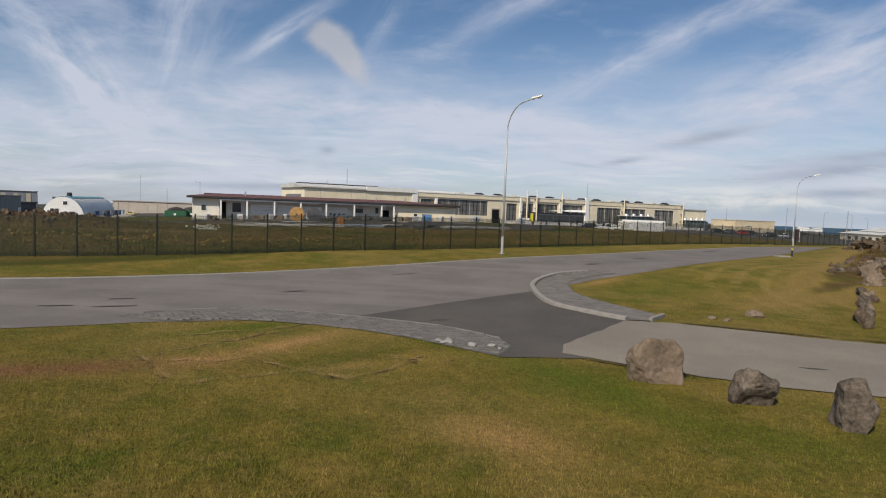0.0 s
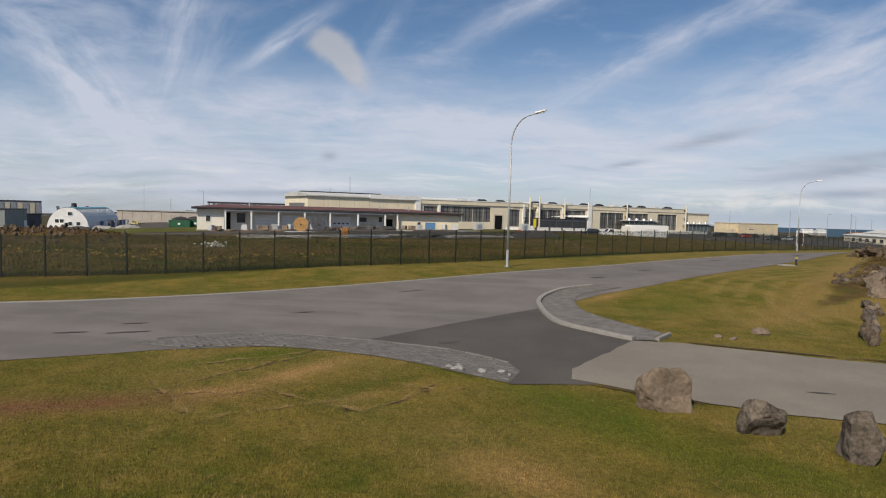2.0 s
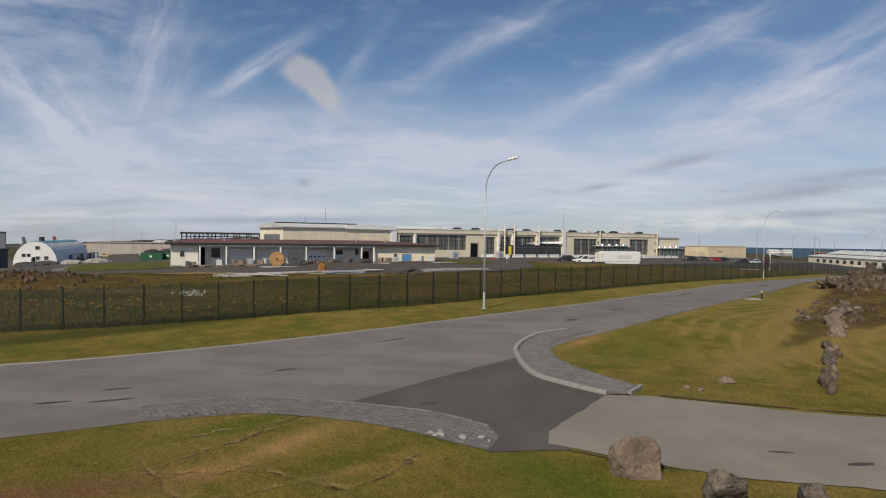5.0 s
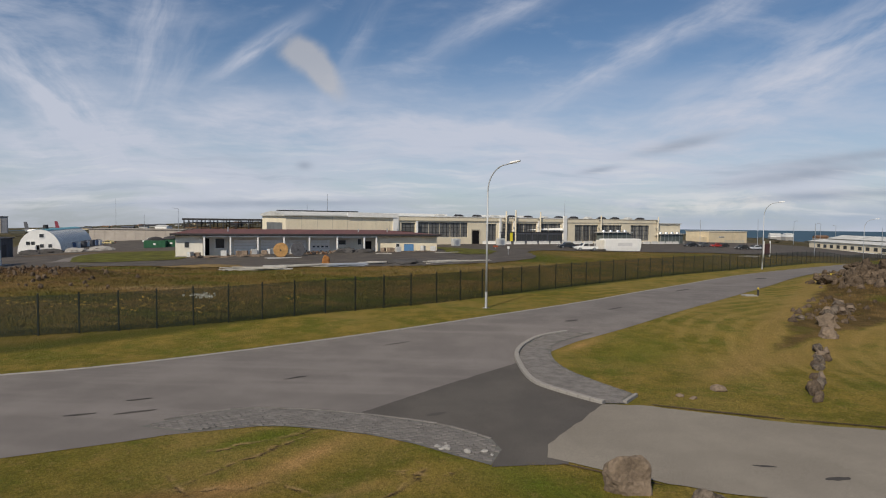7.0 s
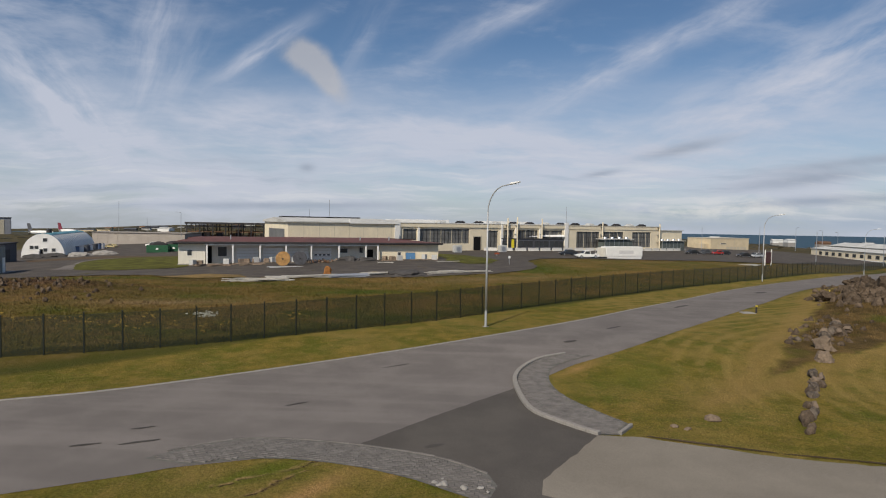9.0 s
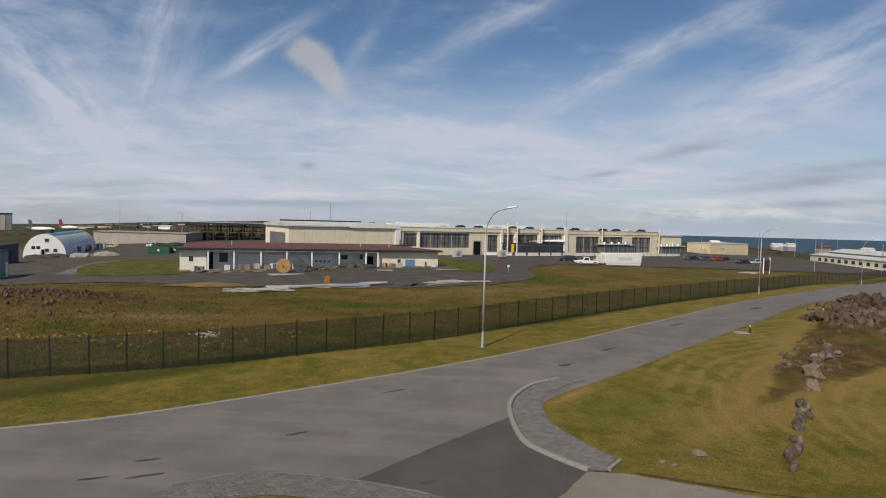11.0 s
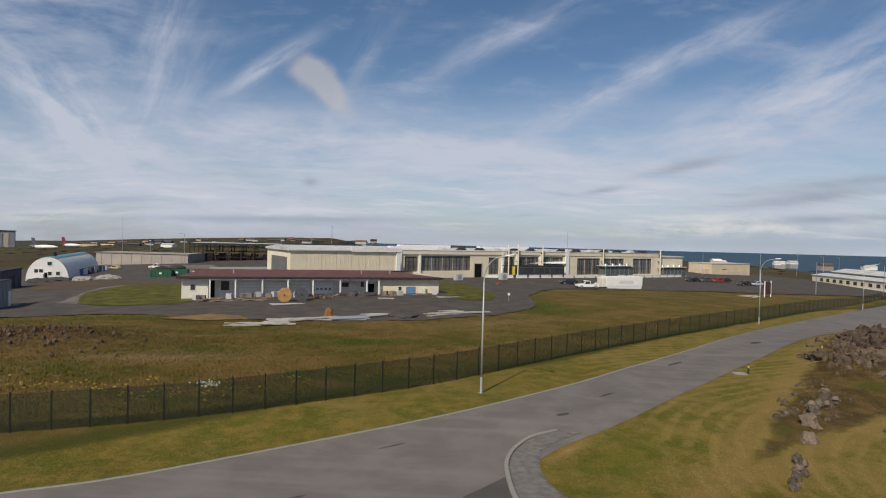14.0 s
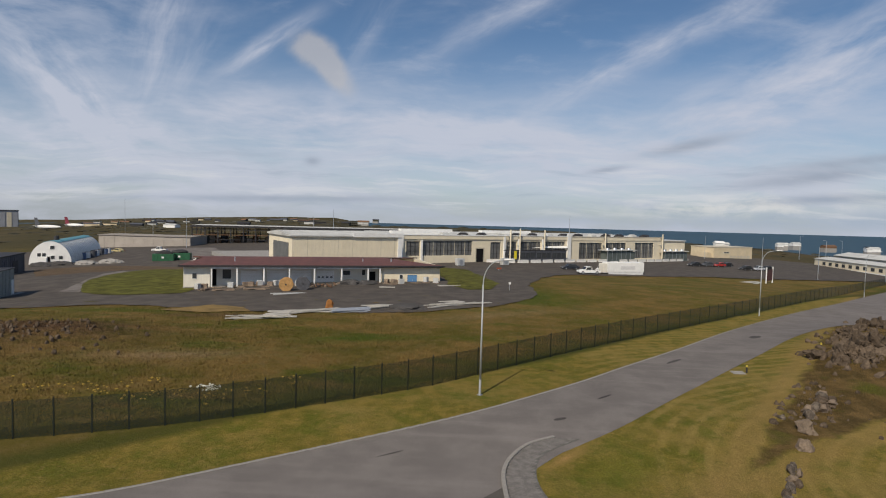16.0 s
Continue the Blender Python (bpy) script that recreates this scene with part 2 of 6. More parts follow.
    fc = t.mix(t.m("MULTIPLY", t.m("SUBTRACT", 1.0, t.ramp(line, 1.0, 5.0)), 0.75), fc, (0.05, 0.066, 0.014))
    earth = t.m("ADD", t.blob(x, y, -43, 53, 10.5, 6.5, 8), t.m("MULTIPLY", t.blob(x, y, -30, 68, 9, 1.6, 4), 0.7))
    fc = t.mix(t.m("MULTIPLY", earth, t.m("MULTIPLY_ADD", mid, 1.7, 0.15), clamp=True), fc, t.mix(t.ramp(t.noise(pos, 1.7, 5, 0.7), 0.4, 0.6), (0.05, 0.032, 0.02), (0.13, 0.088, 0.055)))
    bare = t.m("ADD", t.blob(x, y, -26, 47, 6.0, 1.6, 12), t.m("MULTIPLY", t.blob(x, y, 2, 74, 12.0, 2.0, 35), 0.6))
    fc = t.mix(t.m("MULTIPLY", bare, t.m("MULTIPLY_ADD", mid, 1.6, -0.15), clamp=True), fc, (0.24, 0.19, 0.125))
    green = t.m("ADD", t.blob(x, y, -12, 56.5, 5.0, 1.7, 12), t.blob(x, y, 8.0, 95.0, 7.0, 9.0, 30))
    fc = t.mix(t.m("MULTIPLY", green, t.m("MULTIPLY_ADD", mid, 1.6, 0.1), clamp=True), fc, (0.055, 0.088, 0.012))
    fc = t.mix(t.m("MULTIPLY", t.ramp(y, 170.0, 330.0), 0.85), fc, t.mix(t.ramp(t.noise(pos, 0.012, 5), 0.4, 0.65), (0.05, 0.05, 0.03), (0.085, 0.073, 0.045)))
    c = t.mix(field, c, fc)
    # Heath on the mound, with a bent edge against the mown lawn and a dry lip along it.
    wob = t.m("MULTIPLY_ADD", t.noise(pos, 0.35, 4), 3.0, -1.5)
    aside = t.m("ADD", wob, t.m("SUBTRACT", t.m("MULTIPLY", t.m("SUBTRACT", x, 19.2), 0.837), t.m("MULTIPLY", t.m("SUBTRACT", y, 36.3), 0.546)))
    above = t.m("ADD", wob, t.m("SUBTRACT", t.m("MULTIPLY", t.m("SUBTRACT", y, 32.5), 0.83), t.m("MULTIPLY", t.m("SUBTRACT", x, 18.5), 0.56)))
    edge = t.m("MINIMUM", aside, above)
    heath = t.m("MULTIPLY", t.ramp(edge, -0.3, 0.5), t.m("SUBTRACT", 1.0, field))
    lip = t.m("MULTIPLY", t.m("SUBTRACT", t.ramp(edge, -2.6, -1.0), t.ramp(edge, -0.5, 0.2)), t.m("SUBTRACT", 1.0, field))
    c = t.mix(t.m("MULTIPLY", lip, 0.6), c, (0.26, 0.195, 0.08))
    hc = t.mix(t.ramp(t.noise(pos, 0.5, 6, 0.7), 0.4, 0.64), (0.075, 0.058, 0.024), (0.15, 0.11, 0.05))
    hc = t.mix(t.ramp(t.noise(pos, 0.22, 5), 0.54, 0.68), hc, (0.085, 0.092, 0.02))
    c = t.mix(heath, c, hc)
    return t.mix(t.ramp(fin, 0.3, 0.7), t.mix(1.0, c, (0.68, 0.61, 0.5), "MULTIPLY"), t.mix(1.0, c, (1.2, 1.06, 0.9), "MULTIPLY"))


def turf(name, blades):
    m = bpy.data.materials.new(name)
    m.use_nodes = True
    t = Tree(m.node_tree)
    geo = t.n("ShaderNodeNewGeometry")
    pos = geo.outputs["Position"]
    s = t.n("ShaderNodeSeparateXYZ", {0: pos})
    c = grass_colour(t, s.outputs[0], s.outputs[1], pos)
    if blades:
        r = geo.outputs["Random Per Island"]
        c = t.mix(t.m("MULTIPLY", r, 0.55), c, t.mix(1.0, c, (1.6, 1.5, 1.4), "MULTIPLY"))
        b = t.n("ShaderNodeBsdfPrincipled", {"Base Color": c, "Roughness": 0.65, "Specular IOR Level": 0.2})
    else:
        b = t.n("ShaderNodeBsdfPrincipled", {"Base Color": c, "Roughness": 0.95, "Specular IOR Level": 0.1})
        h = t.m("ADD", t.noise(pos, 30.0, 5, 0.7), t.m("MULTIPLY", t.noise(pos, 3.0, 5), 2.0))
        t.put(b.inputs["Normal"], t.n("ShaderNodeBump", {"Strength": 0.9, "Height": h, "Distance": 0.05}).outputs[0])
    t.n("ShaderNodeOutputMaterial", {0: b})
    return m


def paving(name, color, patch, rough=0.9, stripe=0.0):
    """Asphalt, gravel: speckle, worn patches, fine relief."""
    m = bpy.data.materials.new(name)
    m.use_nodes = True
    t = Tree(m.node_tree)
    pos = t.n("ShaderNodeNewGeometry").outputs["Position"]
    c = t.mix(t.ramp(t.noise(pos, 0.35, 6, 0.6), 0.35, 0.68), color, patch)
    if stripe:
        s = t.noise(pos, 0.5, 5, 0.6, (0.12, 1.6, 1.0), radians(-42))
        c = t.mix(t.m("MULTIPLY", t.ramp(s, 0.45, 0.7), stripe), c, tuple(v * 1.5 for v in color))
    c = t.mix(t.ramp(t.noise(pos, 45.0, 3, 0.7), 0.3, 0.7), t.mix(1.0, c, (0.78, 0.78, 0.78), "MULTIPLY"), t.mix(1.0, c, (1.22, 1.22, 1.22), "MULTIPLY"))
    b = t.n("ShaderNodeBsdfPrincipled", {"Base Color": c, "Roughness": rough, "Specular IOR Level": 0.12})
    t.put(b.inputs["Normal"], t.n("ShaderNodeBump", {"Strength": 0.5, "Height": t.noise(pos, 60.0, 5), "Distance": 0.01}).outputs[0])
    t.n("ShaderNodeOutputMaterial", {0: b})
    return m


TURF, BLADES = turf("turf", False), turf("grass blades", True)
HEAP = paving("dark gravel heap", (0.06, 0.057, 0.055), (0.085, 0.08, 0.078))
ASPHALT = paving("worn asphalt", (0.142, 0.127, 0.118), (0.178, 0.16, 0.148), stripe=0.45)
FRESH = paving("newer dark asphalt", (0.08, 0.072, 0.065), (0.1, 0.09, 0.08))
PATHWAY = paving("pale asphalt path", (0.195, 0.172, 0.142), (0.232, 0.206, 0.17))
YARD = paving("gravel yard", (0.07, 0.061, 0.054), (0.105, 0.09, 0.076))
DUSTY = paving("dusty pale gravel", (0.19, 0.17, 0.155), (0.12, 0.105, 0.095))
CONCRETE = mat("concrete", (0.3, 0.285, 0.265), 0.9, vary=0.15, bump=0.3, dirt=0.4)
KERB = mat("pale kerb stone", (0.27, 0.252, 0.23), 0.9, vary=0.15, dirt=0.4, scale=1.5)
PAVER = mat("grey paving stone", (0.155, 0.143, 0.133), 0.9, vary=0.2, per_object=0.3, bump=0.4)
ROCK = mat("weathered basalt", (0.13, 0.106, 0.084), 0.95, vary=0.5, scale=2.2, bump=1.0, bump_scale=14, dirt=0.55)
ROCK2 = mat("rusty tan basalt", (0.18, 0.137, 0.1), 0.95, vary=0.28, scale=1.6, bump=0.8, bump_scale=12, dirt=0.45)
LAVA = mat("lava rock", (0.105, 0.078, 0.055), 0.95, vary=0.4, scale=1.5, bump=1.0, bump_scale=8, dirt=0.4, per_object=0.5)
GALV = mat("galvanised steel", (0.5, 0.51, 0.53), 0.42, 0.75, vary=0.08, scale=2)
LAMP_GREY = mat("pale lamp paint", (0.42, 0.43, 0.44), 0.55, 0.2, vary=0.06)
FENCE_DARK = mat("dark green fence steel", (0.012, 0.018, 0.013), 0.6, 0.2, vary=0.1)
GREEN_TURF = mat("green yard grass", (0.085, 0.083, 0.017), 0.95, vary=0.45, scale=0.5, bump=0.8, bump_scale=12)
CREAM = mat("cream metal cladding", (0.76, 0.67, 0.5), 0.6, vary=0.05, scale=0.4, streaks=0.12)
CREAM_DARK = mat("shaded tan trim", (0.5, 0.45, 0.35), 0.7, vary=0.08, scale=0.5)
WHITE = mat("white paint", (0.8, 0.79, 0.76), 0.55, vary=0.05, scale=0.8, streaks=0.1)
SIDING = mat("off-white siding", (0.72, 0.68, 0.59), 0.7, vary=0.05, scale=0.7, streaks=0.12)
ROOF_RED = mat("rusty red roof sheet", (0.125, 0.048, 0.036), 0.7, vary=0.25, scale=0.8, dirt=0.4)
BOARD = mat("weathered pale board", (0.42, 0.395, 0.35), 0.8, vary=0.2, scale=1.5, dirt=0.3)
ROOF_GREY = mat("pale grey roof felt", (0.5, 0.5, 0.48), 0.9, vary=0.12, scale=0.3, dirt=0.4)
DARK = mat("dark weathered steel", (0.035, 0.033, 0.035), 0.7, 0.2, vary=0.3)
BLACK = mat("black opening", (0.012, 0.012, 0.013), 0.9, vary=0.2)
RUST = mat("rusty brown steel", (0.16, 0.085, 0.045), 0.85, vary=0.35, scale=1.5)
GLASS = mat("dark window glass", (0.05, 0.055, 0.06), 0.15, vary=0.2, scale=0.6)
PANE = mat("grey translucent glazing", (0.13, 0.13, 0.125), 0.35, vary=0.25, scale=0.5, per_object=0.4)
TIN = mat("pale corrugated tin", (0.62, 0.62, 0.6), 0.5, 0.3, vary=0.08, scale=0.6, streaks=0.15)
TEAL = mat("blue-green roof strip", (0.1, 0.27, 0.33), 0.6, vary=0.2)
BLUE_DOOR = mat("blue door paint", (0.1, 0.24, 0.45), 0.6, vary=0.1)
GREY_BLUE = mat("dark slate cladding", (0.075, 0.08, 0.095), 0.7, vary=0.1, scale=0.5)
WOOD = mat("orange-brown weathered wood", (0.42, 0.24, 0.09), 0.85, vary=0.25, scale=2)
WOOD_GREY = mat("grey weathered wood", (0.26, 0.2, 0.15), 0.9, vary=0.3, scale=2)
TAN = mat("tan render", (0.6, 0.5, 0.34), 0.8, vary=0.08, scale=0.4, streaks=0.15)
LEAF_YELLOW = mat("yellow blossom", (0.3, 0.2, 0.03), 0.8, vary=0.2)
LEAF_WHITE = mat("white blossom", (0.55, 0.55, 0.48), 0.8, vary=0.1)
RUBBER = mat("black rubber", (0.02, 0.02, 0.02), 0.85, vary=0.2)
GREEN_PAINT = mat("dark green machine paint", (0.02, 0.1, 0.045), 0.5, vary=0.2)
YELLOW = mat("yellow paint", (0.75, 0.62, 0.03), 0.5, vary=0.1)
HILL = mat("far land", (0.06, 0.058, 0.045), 1.0, vary=0.3, scale=0.01)


def water():
    m = bpy.data.materials.new("sea water")
    m.use_nodes = True
    t = Tree(m.node_tree)
    pos = t.n("ShaderNodeNewGeometry").outputs["Position"]
    c = t.mix(t.noise(pos, 0.004, 4, 0.5, (0.3, 1.0, 1.0)), (0.03, 0.066, 0.1), (0.042, 0.085, 0.122))
    b = t.n("ShaderNodeBsdfPrincipled", {"Base Color": c, "Roughness": 0.75, "Specular IOR Level": 0.25})
    t.n("ShaderNodeOutputMaterial", {0: b})
    return m


def mesh_panel():
    """Welded wire: wires 50 mm apart, gaps open."""
    m = bpy.data.materials.new("green welded wire")
    m.use_nodes = True
    t = Tree(m.node_tree)
    s = t.n("ShaderNodeSeparateXYZ", {0: t.n("ShaderNodeTexCoord").outputs["Object"]})
    up = t.m("LESS_THAN", t.m("FRACT", t.m("MULTIPLY", s.outputs[0], 40.0)), 0.31)
    flat = t.m("LESS_THAN", t.m("FRACT", t.m("MULTIPLY", s.outputs[2], 40.0)), 0.31)
    wire = t.m("MAXIMUM", up, flat)
    b = t.n("ShaderNodeBsdfPrincipled", {"Base Color": (0.01, 0.017, 0.009), "Roughness": 0.6})
    mixed = t.n("ShaderNodeMixShader", {0: wire, 1: t.n("ShaderNodeBsdfTransparent"), 2: b})
    t.n("ShaderNodeOutputMaterial", {0: mixed})
    return m


WATER, WIRE = water(), mesh_panel()


# ---- building blocks ----
NEAR_HUB, FAR_HUB = Vector((0.12, -0.55, 6.8)), Vector((0.67, -1.3, 12.33))


def lay(x, y, z):
    """From the plan to the place: the ground dips by half a metre before the road, and falls away gently past the low building."""
    ks = []
    for hub, k in ((NEAR_HUB, 1 + 0.08 * (1 - smooth_step(24, 38, y))), (FAR_HUB, 1 + 0.15 * smooth_step(112, 140, y))):
        x, y, z = hub.x + k * (x - hub.x), hub.y + k * (y - hub.y), hub.z + k * (z - hub.z)
        ks.append(k)
    return x, y, z, ks[0] * ks[1]


def laid(m):
    """A thing's matrix on the plan, carried to its place."""
    x, y, z, k = (float(v) for v in lay(*m.translation))
    return Matrix.Translation((x, y, z)) @ m.to_3x3().to_4x4() @ Matrix.Diagonal((k, k, k, 1))


def put(bm, name, material, smooth=False):
    me = bpy.data.meshes.new(name)
    bm.to_mesh(me)
    bm.free()
    if material:
        me.materials.append(material)
    if smooth:
        me.polygons.foreach_set("use_smooth", [True] * len(me.polygons))
    return me


def part(name, bm, material, parent, label="", smooth=False, m=None):
    me = bm if isinstance(bm, bpy.types.Mesh) else put(bm, name, material, smooth)
    ob = new(name, me)
    ob.parent = parent
    if m is not None:
        ob.matrix_basis = m
    return tagged(ob, label)


def thing(name, label, category, m, group="", kind=""):
    ob = new(name)
    ob.empty_display_size = 0.3
    ob.matrix_basis = m if m == Matrix() else laid(m)
    return tagged(ob, label, category, group, kind)


def single(name, bm, material, label, category, m, group="", kind="", smooth=False):
    ob = new(name, bm if isinstance(bm, bpy.types.Mesh) else put(bm, name, material, smooth))
    ob.matrix_basis = m if m == Matrix() else laid(m)
    return tagged(ob, label, category, group, kind)


def box(x0, x1, y0, y1, z0, z1, bm=None, bevel=0.0):
    bm = bm or bmesh.new()
    vs = bmesh.ops.create_cube(bm, size=1.0, matrix=Matrix.LocRotScale(((x0 + x1) / 2, (y0 + y1) / 2, (z0 + z1) / 2), None, (x1 - x0, y1 - y0, z1 - z0)))["verts"]
    if bevel:
        bmesh.ops.bevel(bm, geom=list({e for v in vs for e in v.link_edges}), offset=bevel, segments=2, affect="EDGES")
    return bm


def rod(p, q, r0, r1=None, seg=8, bm=None):
    bm = bm or bmesh.new()
    p, q = Vector(p), Vector(q)
    m = Matrix.Translation((p + q) / 2) @ (q - p).to_track_quat("Z", "Y").to_matrix().to_4x4()
    bmesh.ops.create_cone(bm, cap_ends=True, segments=seg, radius1=r0, radius2=r0 if r1 is None else r1, depth=(q - p).length, matrix=m)
    return bm


def prism(profile, x0, x1, bm=None):
    """A profile of (y, z) drawn along x."""
    bm = bm or bmesh.new()
    a, b = [bm.verts.new((x0, y, z)) for y, z in profile], [bm.verts.new((x1, y, z)) for y, z in profile]
    n = len(profile)
    fs = [bm.faces.new(a[::-1]), bm.faces.new(b)] + [bm.faces.new((a[i], a[(i + 1) % n], b[(i + 1) % n], b[i])) for i in range(n)]
    bmesh.ops.recalc_face_normals(bm, faces=fs)
    return bm


def smooth_step(a, b, v):
    if isinstance(v, float):
        v = min(1.0, max(0.0, (v - a) / (b - a)))
        return v * v * (3 - 2 * v)
    v = np.clip((v - a) / (b - a), 0, 1)
    return v * v * (3 - 2 * v)


def curve_through(points, step):
    """A smooth line through plan points, resampled at even steps."""
    p = np.array(points, float)
    out = []
    for i in range(len(p) - 1):
        a, b, c, d = p[max(i - 1, 0)], p[i], p[i + 1], p[min(i + 2, len(p) - 1)]
        for s in np.linspace(0, 1, 24, endpoint=False):
            out.append(0.5 * (2 * b + (c - a) * s + (2 * a - 5 * b + 4 * c - d) * s**2 + (3 * b - a - 3 * c + d) * s**3))
    out = np.array(out + [p[-1]])
    dist = np.r_[0, np.cumsum(np.linalg.norm(np.diff(out, axis=0), axis=1))]
    at = np.linspace(0, dist[-1], max(2, int(dist[-1] / step)))
    return np.stack([np.interp(at, dist, out[:, k]) for k in range(2)], 1)


def rise(x, y):
    """Height of the land: level by the road, falling gently to both sides far off, with the rocky mound and the earth heap."""
    x, y = np.asarray(x, float), np.asarray(y, float)
    u = np.clip(np.abs(x) / np.maximum(y, 1.0), 0, 1)
    z = np.maximum(np.where(x < 0, -105.0, -40.0), -0.039 * u * u * y * smooth_step(40, 95, y))
    z = np.where(y < 40, 0.0, z)

    def hump(cx, cy, ra, rb, deg):
        c, s = math.cos(radians(deg)), math.sin(radians(deg))
        a, b = ((x - cx) * c + (y - cy) * s) / ra, (-(x - cx) * s + (y - cy) * c) / rb
        return np.exp(-(a * a + b * b) ** 1.5)
    z = z + 1.5 * hump(42, 61, 22, 8.5, 56) + 1.0 * hump(-43, 53, 10, 5.5, 8)
    return z


def ground_at(x, y):
    return float(rise(x, y))


def sheet(name, outline, lift, material, step=3.0, label="", category="", ragged=0.0):
    """A surface on the land with the given outline, draped over it; ragged: how uneven its edge is."""
    if ragged:
        dense = []
        for p, q in zip(outline, [*outline[1:], outline[0]]):
            k = max(1, int(math.dist(p, q) / (ragged * 4)))
            dense += [(p[0] + (q[0] - p[0]) * i / k, p[1] + (q[1] - p[1]) * i / k) for i in range(k)]
        f = 0.35 / ragged
        outline = [(x + ragged * noise.noise(Vector((x * f, y * f, 1.0))), y + ragged * noise.noise(Vector((x * f, y * f, 7.0)))) for x, y in dense]
    bm = bmesh.new()
    vs = [bm.verts.new((x, y, 0)) for x, y in outline]
    bm.faces.new(vs)
    bmesh.ops.triangulate(bm, faces=bm.faces[:])
    for _ in range(7):
        long = [e for e in bm.edges if e.calc_length() > step]
        if not long or len(bm.faces) > 30000:
            break
        bmesh.ops.subdivide_edges(bm, edges=long, cuts=1)
        bmesh.ops.triangulate(bm, faces=[f for f in bm.faces if len(f.verts) > 3])
    for v in bm.verts:
        v.co = lay(v.co.x, v.co.y, ground_at(v.co.x, v.co.y) + lift + 0.0008 * max(0.0, v.co.y - 40))[:3]
    bmesh.ops.recalc_face_normals(bm, faces=bm.faces)
    if bm.faces and sum(f.normal.z for f in bm.faces) < 0:
        bmesh.ops.reverse_faces(bm, faces=bm.faces)
    ob = new(name, put(bm, name, material))
    return tagged(ob, label, category, kind="structure")


def ribbon(name, left, right, lift, material, label="", category=""):
    """A strip between two lines of as many points."""
    n, lanes = len(left), 10
    rows = [[(p[0] + (q[0] - p[0]) * k / lanes, p[1] + (q[1] - p[1]) * k / lanes) for p, q in zip(left, right)] for k in range(lanes + 1)]
    co = [lay(x, y, ground_at(x, y) + lift + 0.0008 * max(0.0, y - 40))[:3] for row in rows for x, y in row]
    me = bpy.data.meshes.new(name)
    me.from_pydata(co, [], [(k * n + i, k * n + n + i, k * n + n + i + 1, k * n + i + 1) for k in range(lanes) for i in range(n - 1)])
    me.materials.append(material)
    bm = bmesh.new()
    bm.from_mesh(me)
    if sum(f.normal.z for f in bm.faces) < 0:
        bmesh.ops.reverse_faces(bm, faces=bm.faces)
    bm.to_mesh(me)
    bm.free()
    return tagged(new(name, me), label, category, kind="structure")


# ---- land ----
def graded(lo, hi, fine_lo, fine_hi, step, grow=1.22):
    v, s = list(np.arange(fine_lo, fine_hi + 1e-6, step)), step
    while v[-1] < hi:
        s *= grow
        v.append(min(hi, v[-1] + s))
    s = step
    while v[0] > lo:
        s *= grow
        v.insert(0, max(lo, v[0] - s))
    return np.array(v)


COAST_U = [-0.3, -0.2, 0.0, 0.15, 0.23, 0.32, 0.41, 0.5, 0.6, 0.75, 1.5]
COAST_Y = [5200, 760, 740, 690, 610, 500, 450, 420, 405, 390, 360]


def land():
    gx, gy = graded(-4900, 4900, -45, 75, 0.75), graded(-900, 4900, -4, 95, 0.75)
    X, Y = np.meshgrid(gx, gy)
    Z = rise(X, Y)
    far = Y > np.interp(X / np.maximum(Y, 1), COAST_U, COAST_Y)
    Z = np.where(far & (X / np.maximum(Y, 1) > -0.3), -60.0, Z)
    rough = np.random.default_rng(3).normal(0, 1, X.shape)
    inside = smooth_step(0.0, 4.0, Y - (0.87 * X + 46)) * (Y < 92) * (np.abs(X) < 75)
    Z = Z + 0.05 * rough * inside
    X, Y, Z = lay(X, Y, Z)[:3]
    n, k = X.shape
    i = np.arange(n * k).reshape(n, k)
    faces = np.stack([i[:-1, :-1], i[:-1, 1:], i[1:, 1:], i[1:, :-1]], -1).reshape(-1, 4)
    me = bpy.data.meshes.new("ground")
    me.from_pydata(np.stack([X, Y, Z], -1).reshape(-1, 3).tolist(), [], faces.tolist())
    me.materials.append(TURF)
    me.polygons.foreach_set("use_smooth", [True] * len(me.polygons))
    tagged(new("ground", me), "mown olive lawn and rough brown field", "ground", kind="structure")
    bm = bmesh.new()
    bm.faces.new([bm.verts.new(lay(*p)[:3]) for p in ((-1500, 300, -45), (4900, 300, -45), (4900, 4950, -45), (-1500, 4950, -45))])
    tagged(new("water", put(bm, "water", WATER)), "blue sea beyond the land", "sea", kind="structure")


land()
FAR_EDGE = curve_through([(-150, -14), (-60, 4), (-32, 13.3), (-17, 20.9), (-14, 22.7), (-10.7, 25.3), (-6.3, 29.2), (-1.4, 33.9), (7.7, 43.4), (12.7, 49.3),
                          (20.3, 58.3), (31.8, 72.8), (48.7, 92.8), (65.9, 111.4), (96.8, 145.6), (170, 225)], 1.0)
NEAR_EDGE = curve_through([(-150, -26), (-60, -6), (-25, 6.8), (-11, 13.75), (-8.2, 15.4), (-4.2, 17.0), (-2.0, 18.6), (0.5, 22.0), (4.6, 28.6), (7.0, 31.5), (9.2, 34.2), (11.8, 37.6), (14.9, 41.5), (18.4, 45.8), (22.7, 51.1),
                           (27.9, 57.2), (34.1, 64.6), (41.0, 71.8), (48.9, 79.8), (57.9, 88.5), (78, 110), (182, 226)], 1.0)
N = 260
pick = lambda line: line[np.linspace(0, len(line) - 1, N).round().astype(int)]
ribbon("road", pick(FAR_EDGE), pick(NEAR_EDGE), 0.012, ASPHALT, "worn grey asphalt road curving past the fence", "road")

